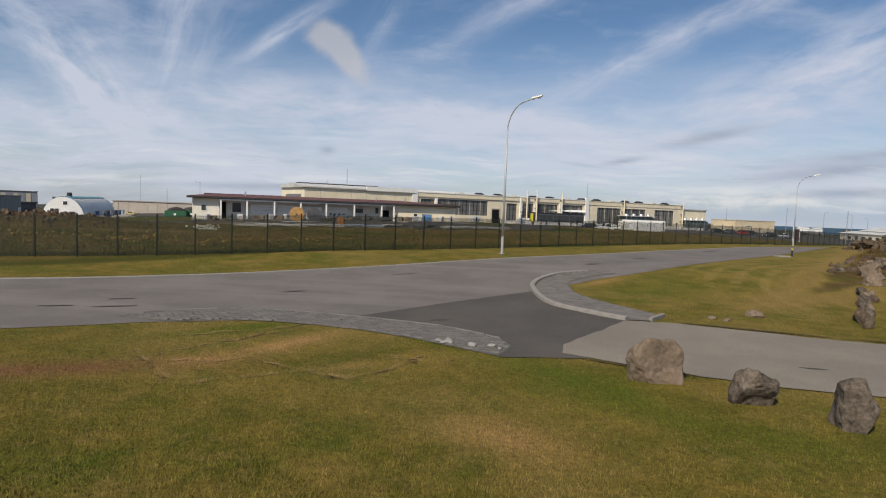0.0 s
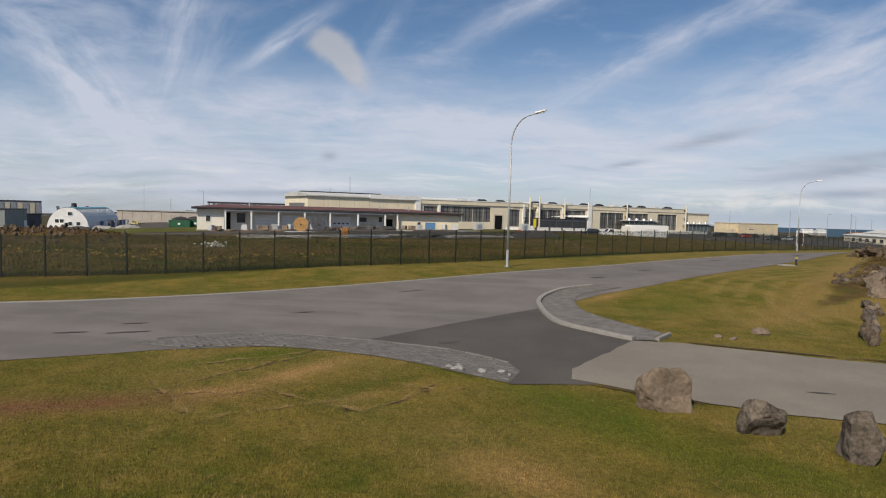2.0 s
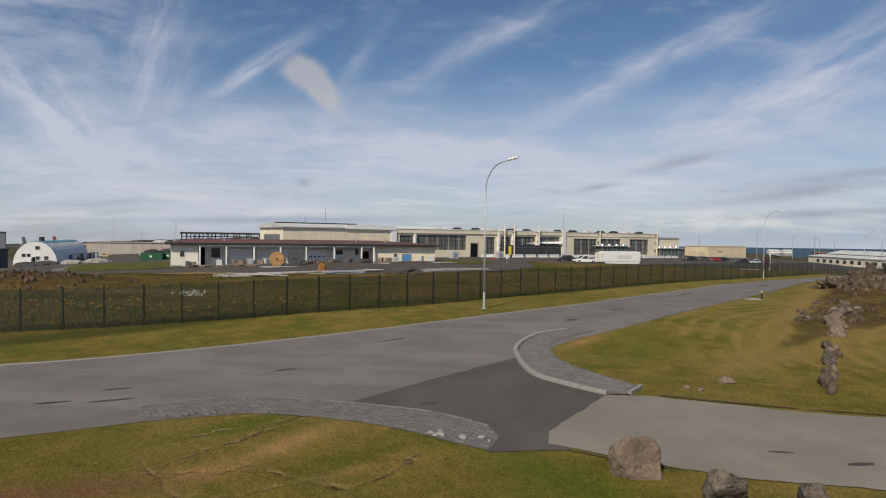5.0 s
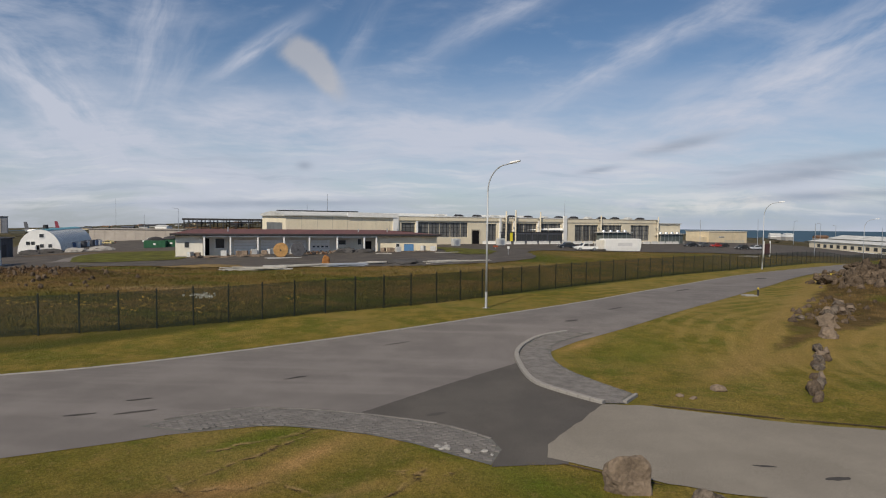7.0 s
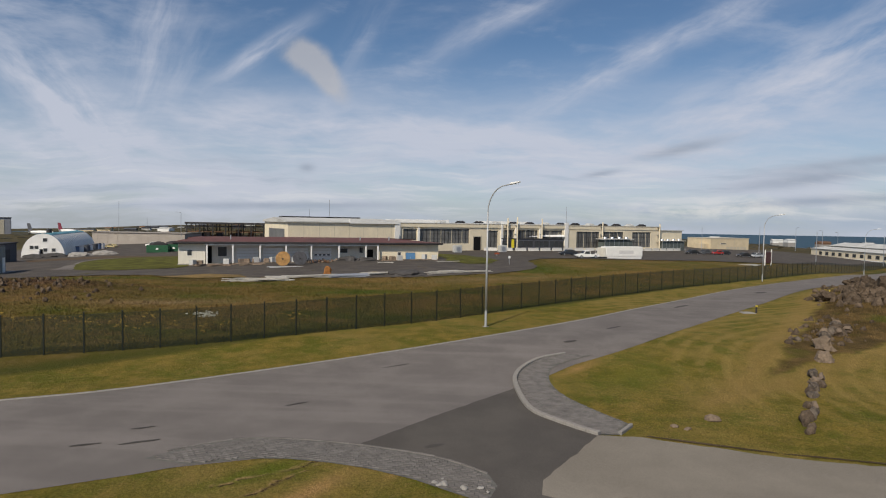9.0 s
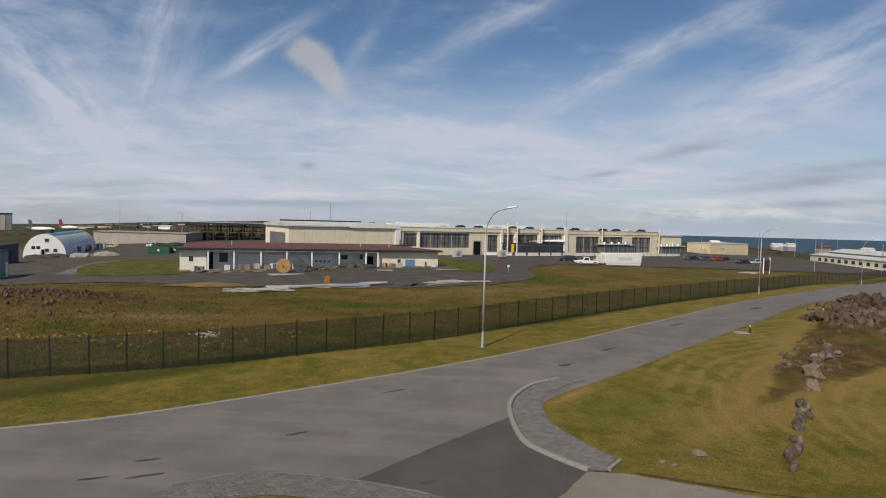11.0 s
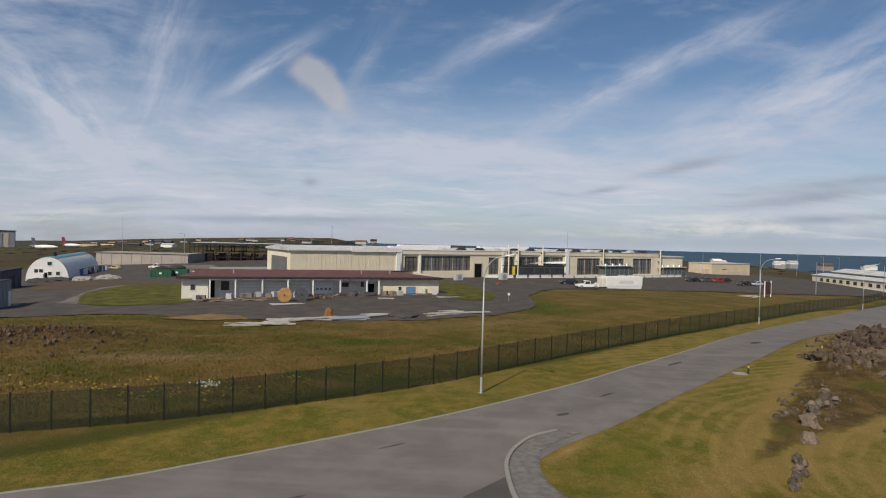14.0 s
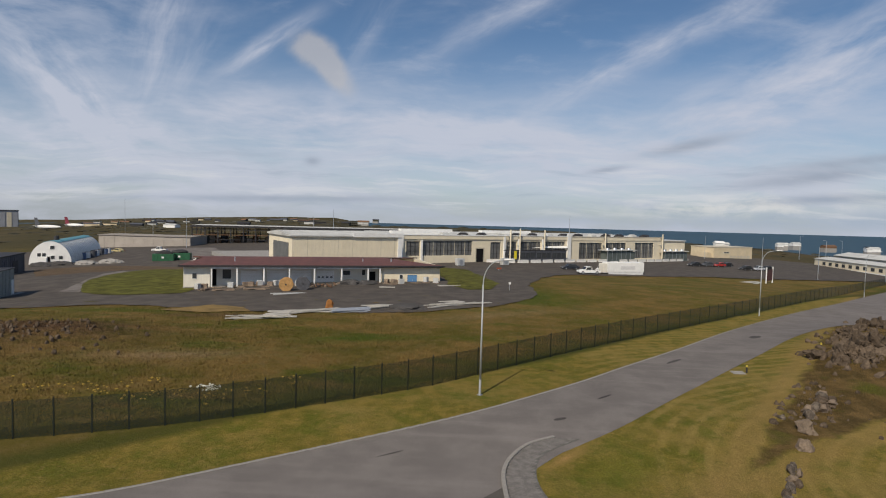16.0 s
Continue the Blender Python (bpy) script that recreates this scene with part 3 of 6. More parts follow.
# ---- junction: apron, island, path ----
DARK_PATCH = [(-3.5, 17.55), (-1.0, 21.0), (1.9, 24.7), (2.05, 22.8), (2.35, 21.5), (3.0, 20.6), (3.9, 19.65), (4.7, 19.0), (2.6, 15.6),
              (2.4, 14.35), (0.5, 14.0), (0.75, 15.1), (0.55, 15.8), (-1.0, 16.85)]
sheet("pavement", DARK_PATCH, 0.017, FRESH, 2.0, "newer dark asphalt patch at the junction", "pavement", 0.07)
PATH_LINE = [(4.25, 19.25), (5.4, 19.25), (6.5, 18.9), (7.8, 18.5), (9.2, 18.0), (11.5, 17.6), (16, 16.9), (40, 14.5), (40, 10), (12, 12.2),
             (7.4, 12.75), (5.9, 12.95), (4.5, 13.45), (3.2, 14.05), (2.6, 14.35), (1.95, 14.7), (2.05, 15.6)]
sheet("pavement", PATH_LINE, 0.023, PATHWAY, 2.0, "pale asphalt footpath leaving the road", "footpath", 0.09)
APRON = [(-9.4, 15.9), (-8.3, 17.1), (-7.1, 17.75), (-5.4, 17.85), (-3.5, 17.6), (-1.0, 16.9), (0.55, 15.85), (0.8, 15.1), (0.5, 14.1), (-0.3, 14.55), (-1.5, 15.3),
         (-2.8, 15.85), (-4.0, 16.15), (-5.3, 16.3), (-6.4, 16.2), (-7.9, 15.6)]
ISLAND_OUT = [(4.9, 31.6), (3.4, 30.2), (2.4, 28.2), (1.95, 26.4), (1.9, 24.8), (2.05, 22.8), (2.35, 21.5), (3.0, 20.6), (3.9, 19.65), (4.3, 19.3)]
ISLAND_IN = [(5.3, 20.0), (5.6, 20.45), (5.05, 21.3), (4.35, 22.5), (3.75, 23.8), (3.45, 25.5), (3.6, 27.3), (4.2, 29.0), (6.4, 31.6)]
ISLAND = [*map(tuple, curve_through(ISLAND_OUT, 0.5)), (5.0, 19.35), *map(tuple, curve_through(ISLAND_IN, 0.5))]


def inside(poly, x, y):
    hit, j = False, len(poly) - 1
    for i in range(len(poly)):
        (xi, yi), (xj, yj) = poly[i], poly[j]
        if (yi > y) != (yj > y) and x < (xj - xi) * (y - yi) / (yj - yi) + xi:
            hit = not hit
        j = i
    return hit


def paved(outline, lift, turn, limit, label):
    """Paving stones 24 by 12 cm, laid in rows on a bed; the first ones singly, the rest joined."""
    bed = sheet("pavement", outline, lift, mat("jointing sand", (0.13, 0.125, 0.115), 0.95, vary=0.2), 1.0, label, "pavement")
    xs, ys = [p[0] for p in outline], [p[1] for p in outline]
    c, s = math.cos(turn), math.sin(turn)
    rng = random.Random(5)
    piece = put(box(-0.114, 0.114, -0.054, 0.054, 0.0, 0.022), "paver", PAVER)
    spots = []
    for i in range(-130, 130):
        for j in range(-220, 220):
            a, b = (i + 0.5 * (j % 2)) * 0.24, j * 0.12
            x, y = sum(xs) / len(xs) + a * c - b * s, sum(ys) / len(ys) + a * s + b * c
            if all(inside(outline, x + p * c - q * s, y + p * s + q * c) for p, q in ((-0.12, -0.06), (0.12, -0.06), (0.12, 0.06), (-0.12, 0.06))):
                spots.append((x, y))
    spots.sort(key=lambda p: p[1])
    corners, sides = [], []
    for k, (x, y) in enumerate(spots):
        m = pose(x, y, ground_at(x, y) + lift + rng.uniform(-0.003, 0.005), rng.uniform(-1.5, 1.5), rng.uniform(-1.5, 1.5), math.degrees(turn))
        m = laid(m)
        if k < limit:
            part("paver", piece, None, bed, m=m)
        else:
            old = len(corners)
            corners += [m @ v.co for v in piece.vertices]
            sides += [[old + i for i in f.vertices] for f in piece.polygons]
    if corners:
        rest = bpy.data.meshes.new("pavers")
        rest.from_pydata(corners, [], sides)
        rest.materials.append(PAVER)
        tagged(part("pavers", rest, PAVER, bed), kind="stuff")


def kerb(line, label, length, width, height, lift, material, limit=300):
    """Kerb stones end to end along a line."""
    root = thing("kerb", label, "kerb", Matrix(), kind="structure")
    pts = curve_through(line, length)
    rng = random.Random(7)
    n = 0
    for p, q in zip(pts[:-1], pts[1:]):
        d = q - p
        span = float(np.hypot(*d))
        mid = (p + q) / 2
        m = pose(mid[0], mid[1], ground_at(*mid) + lift + rng.uniform(-0.004, 0.004), 0, 0, math.degrees(math.atan2(d[1], d[0])))
        m = laid(m) @ Matrix.Diagonal((span - 0.012, 1, 1, 1))
        part("kerb_stone", kerb_mesh(width, height, material), None, root, m=m)
        n += 1
        if n >= limit:
            break
    return root


KERBS = {}


def kerb_mesh(width, height, material):
    key = (width, height, material.name)
    if key not in KERBS:
        bm = box(-0.5, 0.5, -width / 2, width / 2, -0.06, height)
        top = [e for e in bm.edges if all(v.co.z > 0 for v in e.verts) and abs(e.verts[0].co.y - e.verts[1].co.y) < 1e-5]
        bmesh.ops.bevel(bm, geom=top, offset=min(0.02, height * 0.5), segments=1, affect="EDGES")
        KERBS[key] = put(bm, "kerb_stone", material)
    return KERBS[key]


# ---- boulders ----
def boulder_mesh(seed, size, material, cuts=7, detail=3, jag=0.16):
    """A broken stone: a ball cut by planes, then roughened."""
    rng = random.Random(seed)
    bm = bmesh.new()
    bmesh.ops.create_icosphere(bm, subdivisions=detail, radius=1.0)
    planes = [(Vector((rng.gauss(0, 1), rng.gauss(0, 1), rng.gauss(0.1, 0.7))).normalized(), rng.uniform(0.5, 0.85)) for _ in range(cuts)]
    off = Vector((seed * 3.1, seed * 1.7, 0))
    for v in bm.verts:
        for nrm, d in planes:
            over = v.co.dot(nrm) - d
            if over > 0:
                v.co -= nrm * over * 0.92
        v.co *= 1 + jag * noise.fractal(v.co * 1.8 + off, 0.9, 2.1, 4) + 0.05 * noise.noise(v.co * 7 + off)
        v.co = Vector((v.co.x * size[0] / 2, v.co.y * size[1] / 2, (v.co.z + 0.55) * size[2] / 1.4))
    return put(bm, "boulder", material)


def boulders():
    for seed, x, y, size, turn, material, label in [
        (3, 3.5, 13.05, (1.08, 0.9, 0.82), 10, ROCK2, "large tan basalt boulder in the grass beside the path"),
        (8, 4.85, 12.0, (0.88, 0.78, 0.68), 40, ROCK, "small pitted grey boulder in the grass beside the path"),
        (12, 5.95, 10.95, (0.8, 0.75, 0.8), 80, ROCK, "dark-stained grey boulder in the grass beside the path"),
    ]:
        single("boulder", boulder_mesh(seed, size, material, 8, 4), None, label, "boulder", pose(x, y, -0.06, 0, 0, turn), "boulders beside the path", smooth=False)
    # Two long low lines of broken rock in the lawn, then single stones and a ridge leading up to the mound.
    rng = random.Random(17)
    slabs = [boulder_mesh(20 + k, (1.0, 0.62, 0.62), (ROCK2, ROCK, LAVA)[k % 3], 9, 3, 0.3) for k in range(6)]
    for (ax, ay), (bx, by), n, wide, high in (((11.4, 20.3), (13.5, 23.7), 6, 0.62, 0.75), ((13.9, 24.6), (16.9, 29.3), 8, 0.6, 0.6), ((21.7, 37.6), (25.6, 42.9), 11, 0.95, 0.85), ((23.4, 38.8), (25.4, 41.4), 5, 0.9, 0.7)):
        turn = math.degrees(math.atan2(by - ay, bx - ax))
        for k in range(n):
            f = (k + 0.5) / n + rng.uniform(-0.02, 0.02)
            x, y = ax + (bx - ax) * f + rng.gauss(0, 0.12), ay + (by - ay) * f + rng.gauss(0, 0.08)
            a = 1.5 * math.dist((ax, ay), (bx, by)) / n * rng.uniform(0.85, 1.2)
            o = single("boulder", slabs[rng.randrange(6)], None, "weathered brown basalt stone in a low row on the lawn", "boulder", pose(x, y, ground_at(x, y) - 0.1, rng.uniform(-8, 8), rng.uniform(-8, 8), turn + rng.uniform(-14, 14)), "row of stones")
            o.scale = (a, wide * rng.uniform(1.1, 1.7), high * rng.uniform(0.75, 1.25))
    for x, y, a in ((18.5, 31.9, 1.2), (20.3, 35.1, 1.5), (19.2, 36.6, 0.8), (20.1, 37.6, 0.7)):
        o = single("boulder", slabs[int(a * 10) % 6], None, "rounded grey basalt stone on the heath edge", "boulder", pose(x, y, ground_at(x, y) - 0.12, 0, 0, x * 50), "row of stones")
        o.scale = (a, a * 1.3, a * 0.85)
    big = [boulder_mesh(140 + k, (1, 0.8, 0.9), LAVA, 12, 4, 0.5) for k in range(5)]
    crags = [(31.2, 51.2), (32.6, 52.2), (34.0, 53.4), (33.2, 54.6), (35.4, 55.6), (36.6, 58.2), (38.2, 60.4), (35.8, 57.4), (34.4, 52.6), (37.4, 56.6), (39.2, 63.4), (33.6, 50.8), (40.6, 61.8), (36.4, 53.6), (41.2, 66.0), (30.6, 53.0)]
    crags += [(47.8, 75.2), (49.4, 76.6), (51.4, 78.4), (53.4, 81.0), (55.8, 83.6), (45.6, 71.6), (43.6, 69.0), (58.6, 87.0)]
    for k, (x, y) in enumerate(crags):
        a = rng.uniform(1.5, 2.9)
        o = single("outcrop", big[k % 5], None, "rugged brown lava outcrop on the mound", "rock", pose(x, y, ground_at(x, y) - 0.3, rng.uniform(-12, 12), rng.uniform(-12, 12), 56 + rng.uniform(-40, 40)), "lava outcrops on the mound")
        o.scale = (a, a * 0.9, rng.uniform(1.0, 1.7))
    for x, y, a in [(8.75, 21.3, 0.6), (7.5, 20.2, 0.3), (7.15, 20.45, 0.35)]:
        single("boulder", boulder_mesh(int(x * 10), (a, a * 0.8, a * 0.4), ROCK2), None, "small pale stone sunk in the lawn", "boulder", pose(x, y, -0.04), "small stones in the lawn")
    shapes = [boulder_mesh(50 + k, (1, 0.8, 0.8), LAVA, 8, 2, 0.3) for k in range(7)]
    rng = random.Random(11)
    spots = []
    for _ in range(150):
        s, q = rng.gauss(0, 4.6), rng.gauss(0, 1.7)
        spots.append((35.4 + 0.56 * s + 0.83 * q, 56.0 + 0.83 * s - 0.56 * q, rng.uniform(0.3, 1.1)))
    for _ in range(60):
        s, q = rng.uniform(0, 1), rng.gauss(0, 0.9)
        spots.append((43 + 18 * s + q, 68 + 23 * s - q, rng.uniform(0.3, 1.2)))
    for _ in range(45):
        s, q = rng.uniform(0, 1), rng.gauss(0, 0.7)
        spots.append((20.5 + 6.5 * s + q, 36.5 + 8.5 * s - q, rng.uniform(0.15, 0.6)))
    for _ in range(55):
        s, q = rng.uniform(-2, 34), rng.uniform(2, 14)
        spots.append((19.2 + 0.546 * s + 0.837 * q, 36.3 + 0.837 * s - 0.546 * q, rng.uniform(0.1, 0.4)))
    for x, y, a in spots:
        o = single("rock", shapes[rng.randrange(7)], None, "jagged brown lava rock on the mound", "rock", pose(x, y, ground_at(x, y) - 0.22 * a, rng.uniform(-20, 20), rng.uniform(-20, 20), rng.uniform(0, 360)), "rocks on the mound")
        o.scale = (a, a, a * rng.uniform(0.6, 1.1))
    for _ in range(130):
        x, y, a = rng.gauss(-42, 5.5), rng.gauss(51.5, 3.6), rng.uniform(0.12, 0.55)
        o = single("stone", shapes[rng.randrange(7)], None, "brown stone on the earth heap", "rock", pose(x, y, ground_at(x, y) - 0.05, 0, 0, rng.uniform(0, 360)), "stones on the earth heap")
        o.scale = (a, a, a)


# ---- fence ----
POST_AT = [(-24, -75, 9), (-12, -45, 17.4), (-6, -33.6, 22.3), (0, -23.0, 27.0), (3, -18.3, 29.2), (6, -13.8, 32.2), (9, -9.3, 36.0), (13, -2.7, 41.2), (19, 7.0, 52.1), (25, 16.8, 62.6),
           (31, 28.1, 74.8), (37, 40.0, 88.3), (43, 51.5, 101.3), (49, 63, 114), (55, 74.6, 126.6), (79, 116, 174), (100, 152, 216)]


def fence():
    root = thing("fence", "tall dark green welded wire security fence along the road", "fence", Matrix())
    idx = np.arange(-24, 101)
    k = np.array(POST_AT, float)
    # Smooth the knots so that the bays change evenly.
    dense = np.concatenate([np.linspace(0, 1, 20, endpoint=False) + i for i in range(len(k) - 1)])
    i = dense.astype(int)
    s = (dense - i)[:, None]
    a, b, c, d = k[np.maximum(i - 1, 0)], k[i], k[i + 1], k[np.minimum(i + 2, len(k) - 1)]
    line = np.concatenate([b + (c - b) * s])[:, :]
    px, py = np.interp(idx, line[:, 0], line[:, 1]), np.interp(idx, line[:, 0], line[:, 2])
    for _ in range(2):
        px[1:-1], py[1:-1] = (px[:-2] + 2 * px[1:-1] + px[2:]) / 4, (py[:-2] + 2 * py[1:-1] + py[2:]) / 4
    post = put(box(-0.04, 0.04, -0.03, 0.03, -0.3, 2.2, bevel=0.008), "post", FENCE_DARK)
    cap = put(box(-0.045, 0.045, -0.035, 0.035, 2.2, 2.225), "cap", FENCE_DARK)
    bm = bmesh.new()
    prof = [(0.0, 0.04), (0.0, 2.12)]
    va = [(bm.verts.new((0.0, y, z)), bm.verts.new((2.2, y, z))) for y, z in prof]
    for p, q in zip(va[:-1], va[1:]):
        bm.faces.new((p[0], p[1], q[1], q[0]))
    panel = put(bm, "mesh_panel", WIRE)
    places = [tuple(float(c) for c in lay(x, y, ground_at(x, y))[:3]) for x, y in zip(px.tolist(), py.tolist())]
    for n in range(len(px)):
        x, y, z = places[n]
        j = min(n + 1, len(px) - 1)
        dx, dy = (places[j][0] - x, places[j][1] - y) if j > n else (1.0, 1.0)
        turn = math.degrees(math.atan2(dy, dx))
        p = part("post", post, None, root, m=pose(x, y, z, 0, 0, turn))
        part("cap", cap, None, p)
        if j > n:
            z2 = places[j][2]
            m = pose(x, y, z, 0, -math.degrees(math.atan2(z2 - z, math.hypot(dx, dy))), turn)
            part("mesh_panel", panel, None, root, m=m @ Matrix.Diagonal((math.hypot(dx, dy) / 2.2, 1, 1, 1)))


# ---- street lamps ----
def street_lamp(x, y, label, turn, height=9.65):
    root = thing("street_lamp", label, "street lamp", pose(x, y, ground_at(x, y), 0, 0, turn), "street lamps along the road")
    part("base_plate", box(-0.16, 0.16, -0.16, 0.16, 0.0, 0.03, bevel=0.01), GALV, root)
    part("door_section", rod((0, 0, 0.02), (0, 0, 1.1), 0.085, 0.085, 16), LAMP_GREY, root)
    part("pole", rod((0, 0, 1.1), (0, 0, height - 1.9), 0.075, 0.05, 14), LAMP_GREY, root, smooth=True)
    cu = bpy.data.curves.new("arm", "CURVE")
    cu.dimensions, cu.bevel_depth, cu.bevel_resolution = "3D", 0.042, 3
    sp = cu.splines.new("POLY")
    pts = [(0, 0, height - 1.95)] + [(1.55 * (1 - math.cos(a)) , 0, height - 1.9 + 1.75 * math.sin(a)) for a in np.linspace(0, 1.35, 12)]
    pts.append((pts[-1][0] + 0.75, 0, pts[-1][2] + 0.12))
    sp.points.add(len(pts) - 1)
    for p, co in zip(sp.points, pts):
        p.co = (*co, 1)
    tmp = bpy.data.objects.new("arm", cu)
    me = bpy.data.meshes.new_from_object(tmp)
    me.materials.append(LAMP_GREY)
    bpy.data.objects.remove(tmp)
    part("arm", me, None, root)
    hx, hz = pts[-1][0], pts[-1][2]
    head = prism([(-0.13, -0.02), (-0.1, 0.07), (0.1, 0.07), (0.13, -0.02), (0.08, -0.06), (-0.08, -0.06)], hx - 0.1, hx + 0.62)
    for v in head.verts:
        if v.co.x > hx + 0.3:
            v.co.y *= 0.65
            v.co.z = hz + 0.1 + (v.co.z) * 0.7
        else:
            v.co.z += hz
    h = part("lamp_head", head, WHITE, root)
    part("lens", box(hx + 0.1, hx + 0.5, -0.07, 0.07, hz - 0.03, hz - 0.015), mat("frosted lamp lens", (0.7, 0.7, 0.68), 0.3), h)


# ---- the low building with a veranda ----
def house():
    root = thing("house", "long low cream building with veranda and rusty red roof", "building", pose(-49.4, 94.6, -0.75, 0, 0, 20.6))
    part("veranda_floor", box(3.6, 34.0, -0.5, 0.29, -1.2, 0.05), CONCRETE, root, "pale concrete veranda floor")
    part("foundation", box(-0.1, 45.1, 0.3, 19.9, -2.6, 0.1), CONCRETE, root)
    part("wall", box(0, 4.2, 0.35, 0.65, 0.1, 3.55), SIDING, root, "off-white siding")
    part("wall", box(0, 0.3, 0.65, 19.8, 0.1, 3.6), SIDING, root)
    part("wall", box(4.2, 33.6, 2.0, 2.3, 0.1, 3.7), SIDING, root, "pale siding under the veranda")
    part("wall", box(3.9, 4.2, 0.65, 2.0, 0.1, 3.55), SIDING, root)
    part("wall", box(33.6, 33.9, 0.65, 2.3, 0.1, 3.7), SIDING, root)
    part("wall", box(33.6, 45.0, 0.35, 0.65, 0.1, 3.75), CREAM, root, "cream rendered wall")
    part("wall", box(44.7, 45.0, 0.65, 19.8, 0.1, 3.75), CREAM, root)
    part("wall", box(0.3, 44.7, 19.5, 19.8, 0.1, 3.7), CREAM, root)
    # Low roof rising to the right with its ridge far back.
    r = prism([(-0.5, 3.62), (-0.5, 3.85), (11.5, 4.4), (20.4, 3.9), (20.4, 3.7), (11.5, 4.15)], -0.7, 45.6)
    for v in r.verts:
        if v.co.y > 11 and v.co.y < 12:
            v.co.x += -9.0 if v.co.x > 20 else 3.0
    part("roof", r, ROOF_RED, root, "rusty dark red sheet roof")
    part("fascia", box(-0.75, 45.65, -0.56, -0.505, 3.5, 3.86), DARK, root, "dark fascia board")
    part("gutter", rod((-0.7, -0.62, 3.62), (45.6, -0.62, 3.62), 0.05), DARK, root)
    part("veranda_beam", box(4.2, 33.6, -0.38, -0.2, 3.25, 3.5), WHITE, root)
    for x in (4.5, 8.6, 13.0, 17.3, 21.6, 26.4, 31.2, 33.4):
        part("veranda_post", box(x - 0.13, x + 0.13, -0.42, -0.16, -0.4, 3.26, bevel=0.03), WHITE, root, "white veranda post")
    for z in np.arange(0.35, 3.4, 0.28):
        part("siding_board", prism([(1.97, z), (1.998, z + 0.26), (1.998, z)], 4.2, 33.6), SIDING, root)

    def window(x0, x1, z0, z1, y, material=GLASS, name="window"):
        wd = part(name, box(x0, x1, y - 0.02, y - 0.005, z0, z1), material, root)
        f = bmesh.new()
        for b in ((x0 - 0.06, x0, z0, z1), (x1, x1 + 0.06, z0, z1), (x0 - 0.06, x1 + 0.06, z1, z1 + 0.06), (x0 - 0.06, x1 + 0.06, z0 - 0.06, z0)):
            box(b[0], b[1], y - 0.06, y - 0.003, b[2], b[3], f)
        part("frame", f, WHITE if material is GLASS else CREAM_DARK, wd)
        return wd

    window(1.4, 2.1, 1.5, 2.4, 0.35)
    window(6.1, 7.5, 1.3, 2.9, 1.95)
    window(26.9, 28.2, 1.9, 2.7, 1.95)
    window(30.4, 31.0, 1.9, 2.9, 1.95)
    window(37.2, 37.8, 1.3, 2.1, 0.35)
    window(4.4, 5.1, 0.1, 3.0, 1.95, BLACK, "doorway")
    window(31.8, 32.9, 0.1, 2.5, 1.95, BLACK, "doorway")
    window(11.0, 12.4, 0.1, 1.2, 1.95, BLACK, "doorway")
    d = window(38.7, 40.5, 0.12, 2.05, 0.35, BLUE_DOOR, "door")
    part("handle", box(39.62, 39.68, 0.25, 0.3, 0.9, 1.2), GALV, d)
    for x0, x1 in ((9.0, 12.8), (13.4, 17.1), (17.6, 21.3), (21.9, 25.4)):
        g = part("garage_door", box(x0 + 0.1, x1 - 0.1, 1.88, 1.96, 0.1, 2.75), WHITE, root, "pale panelled garage door")
        for z in (0.65, 1.2, 1.75, 2.3):
            part("panel_joint", box(x0 + 0.12, x1 - 0.12, 1.865, 1.879, z, z + 0.03), CREAM_DARK, g)
        if x0 > 21:
            for i in range(4):
                part("pane", box(x0 + 0.4 + i * 0.75, x0 + 0.85 + i * 0.75, 1.86, 1.878, 1.4, 1.65), GLASS, g)
    for x, h in ((8.0, 0.6), (36.5, 0.5), (31.0, 0.4)):
        part("roof_vent", rod((x, 5.0, 4.1), (x, 5.0, 4.3 + h), 0.12, 0.12, 10), GALV, root)


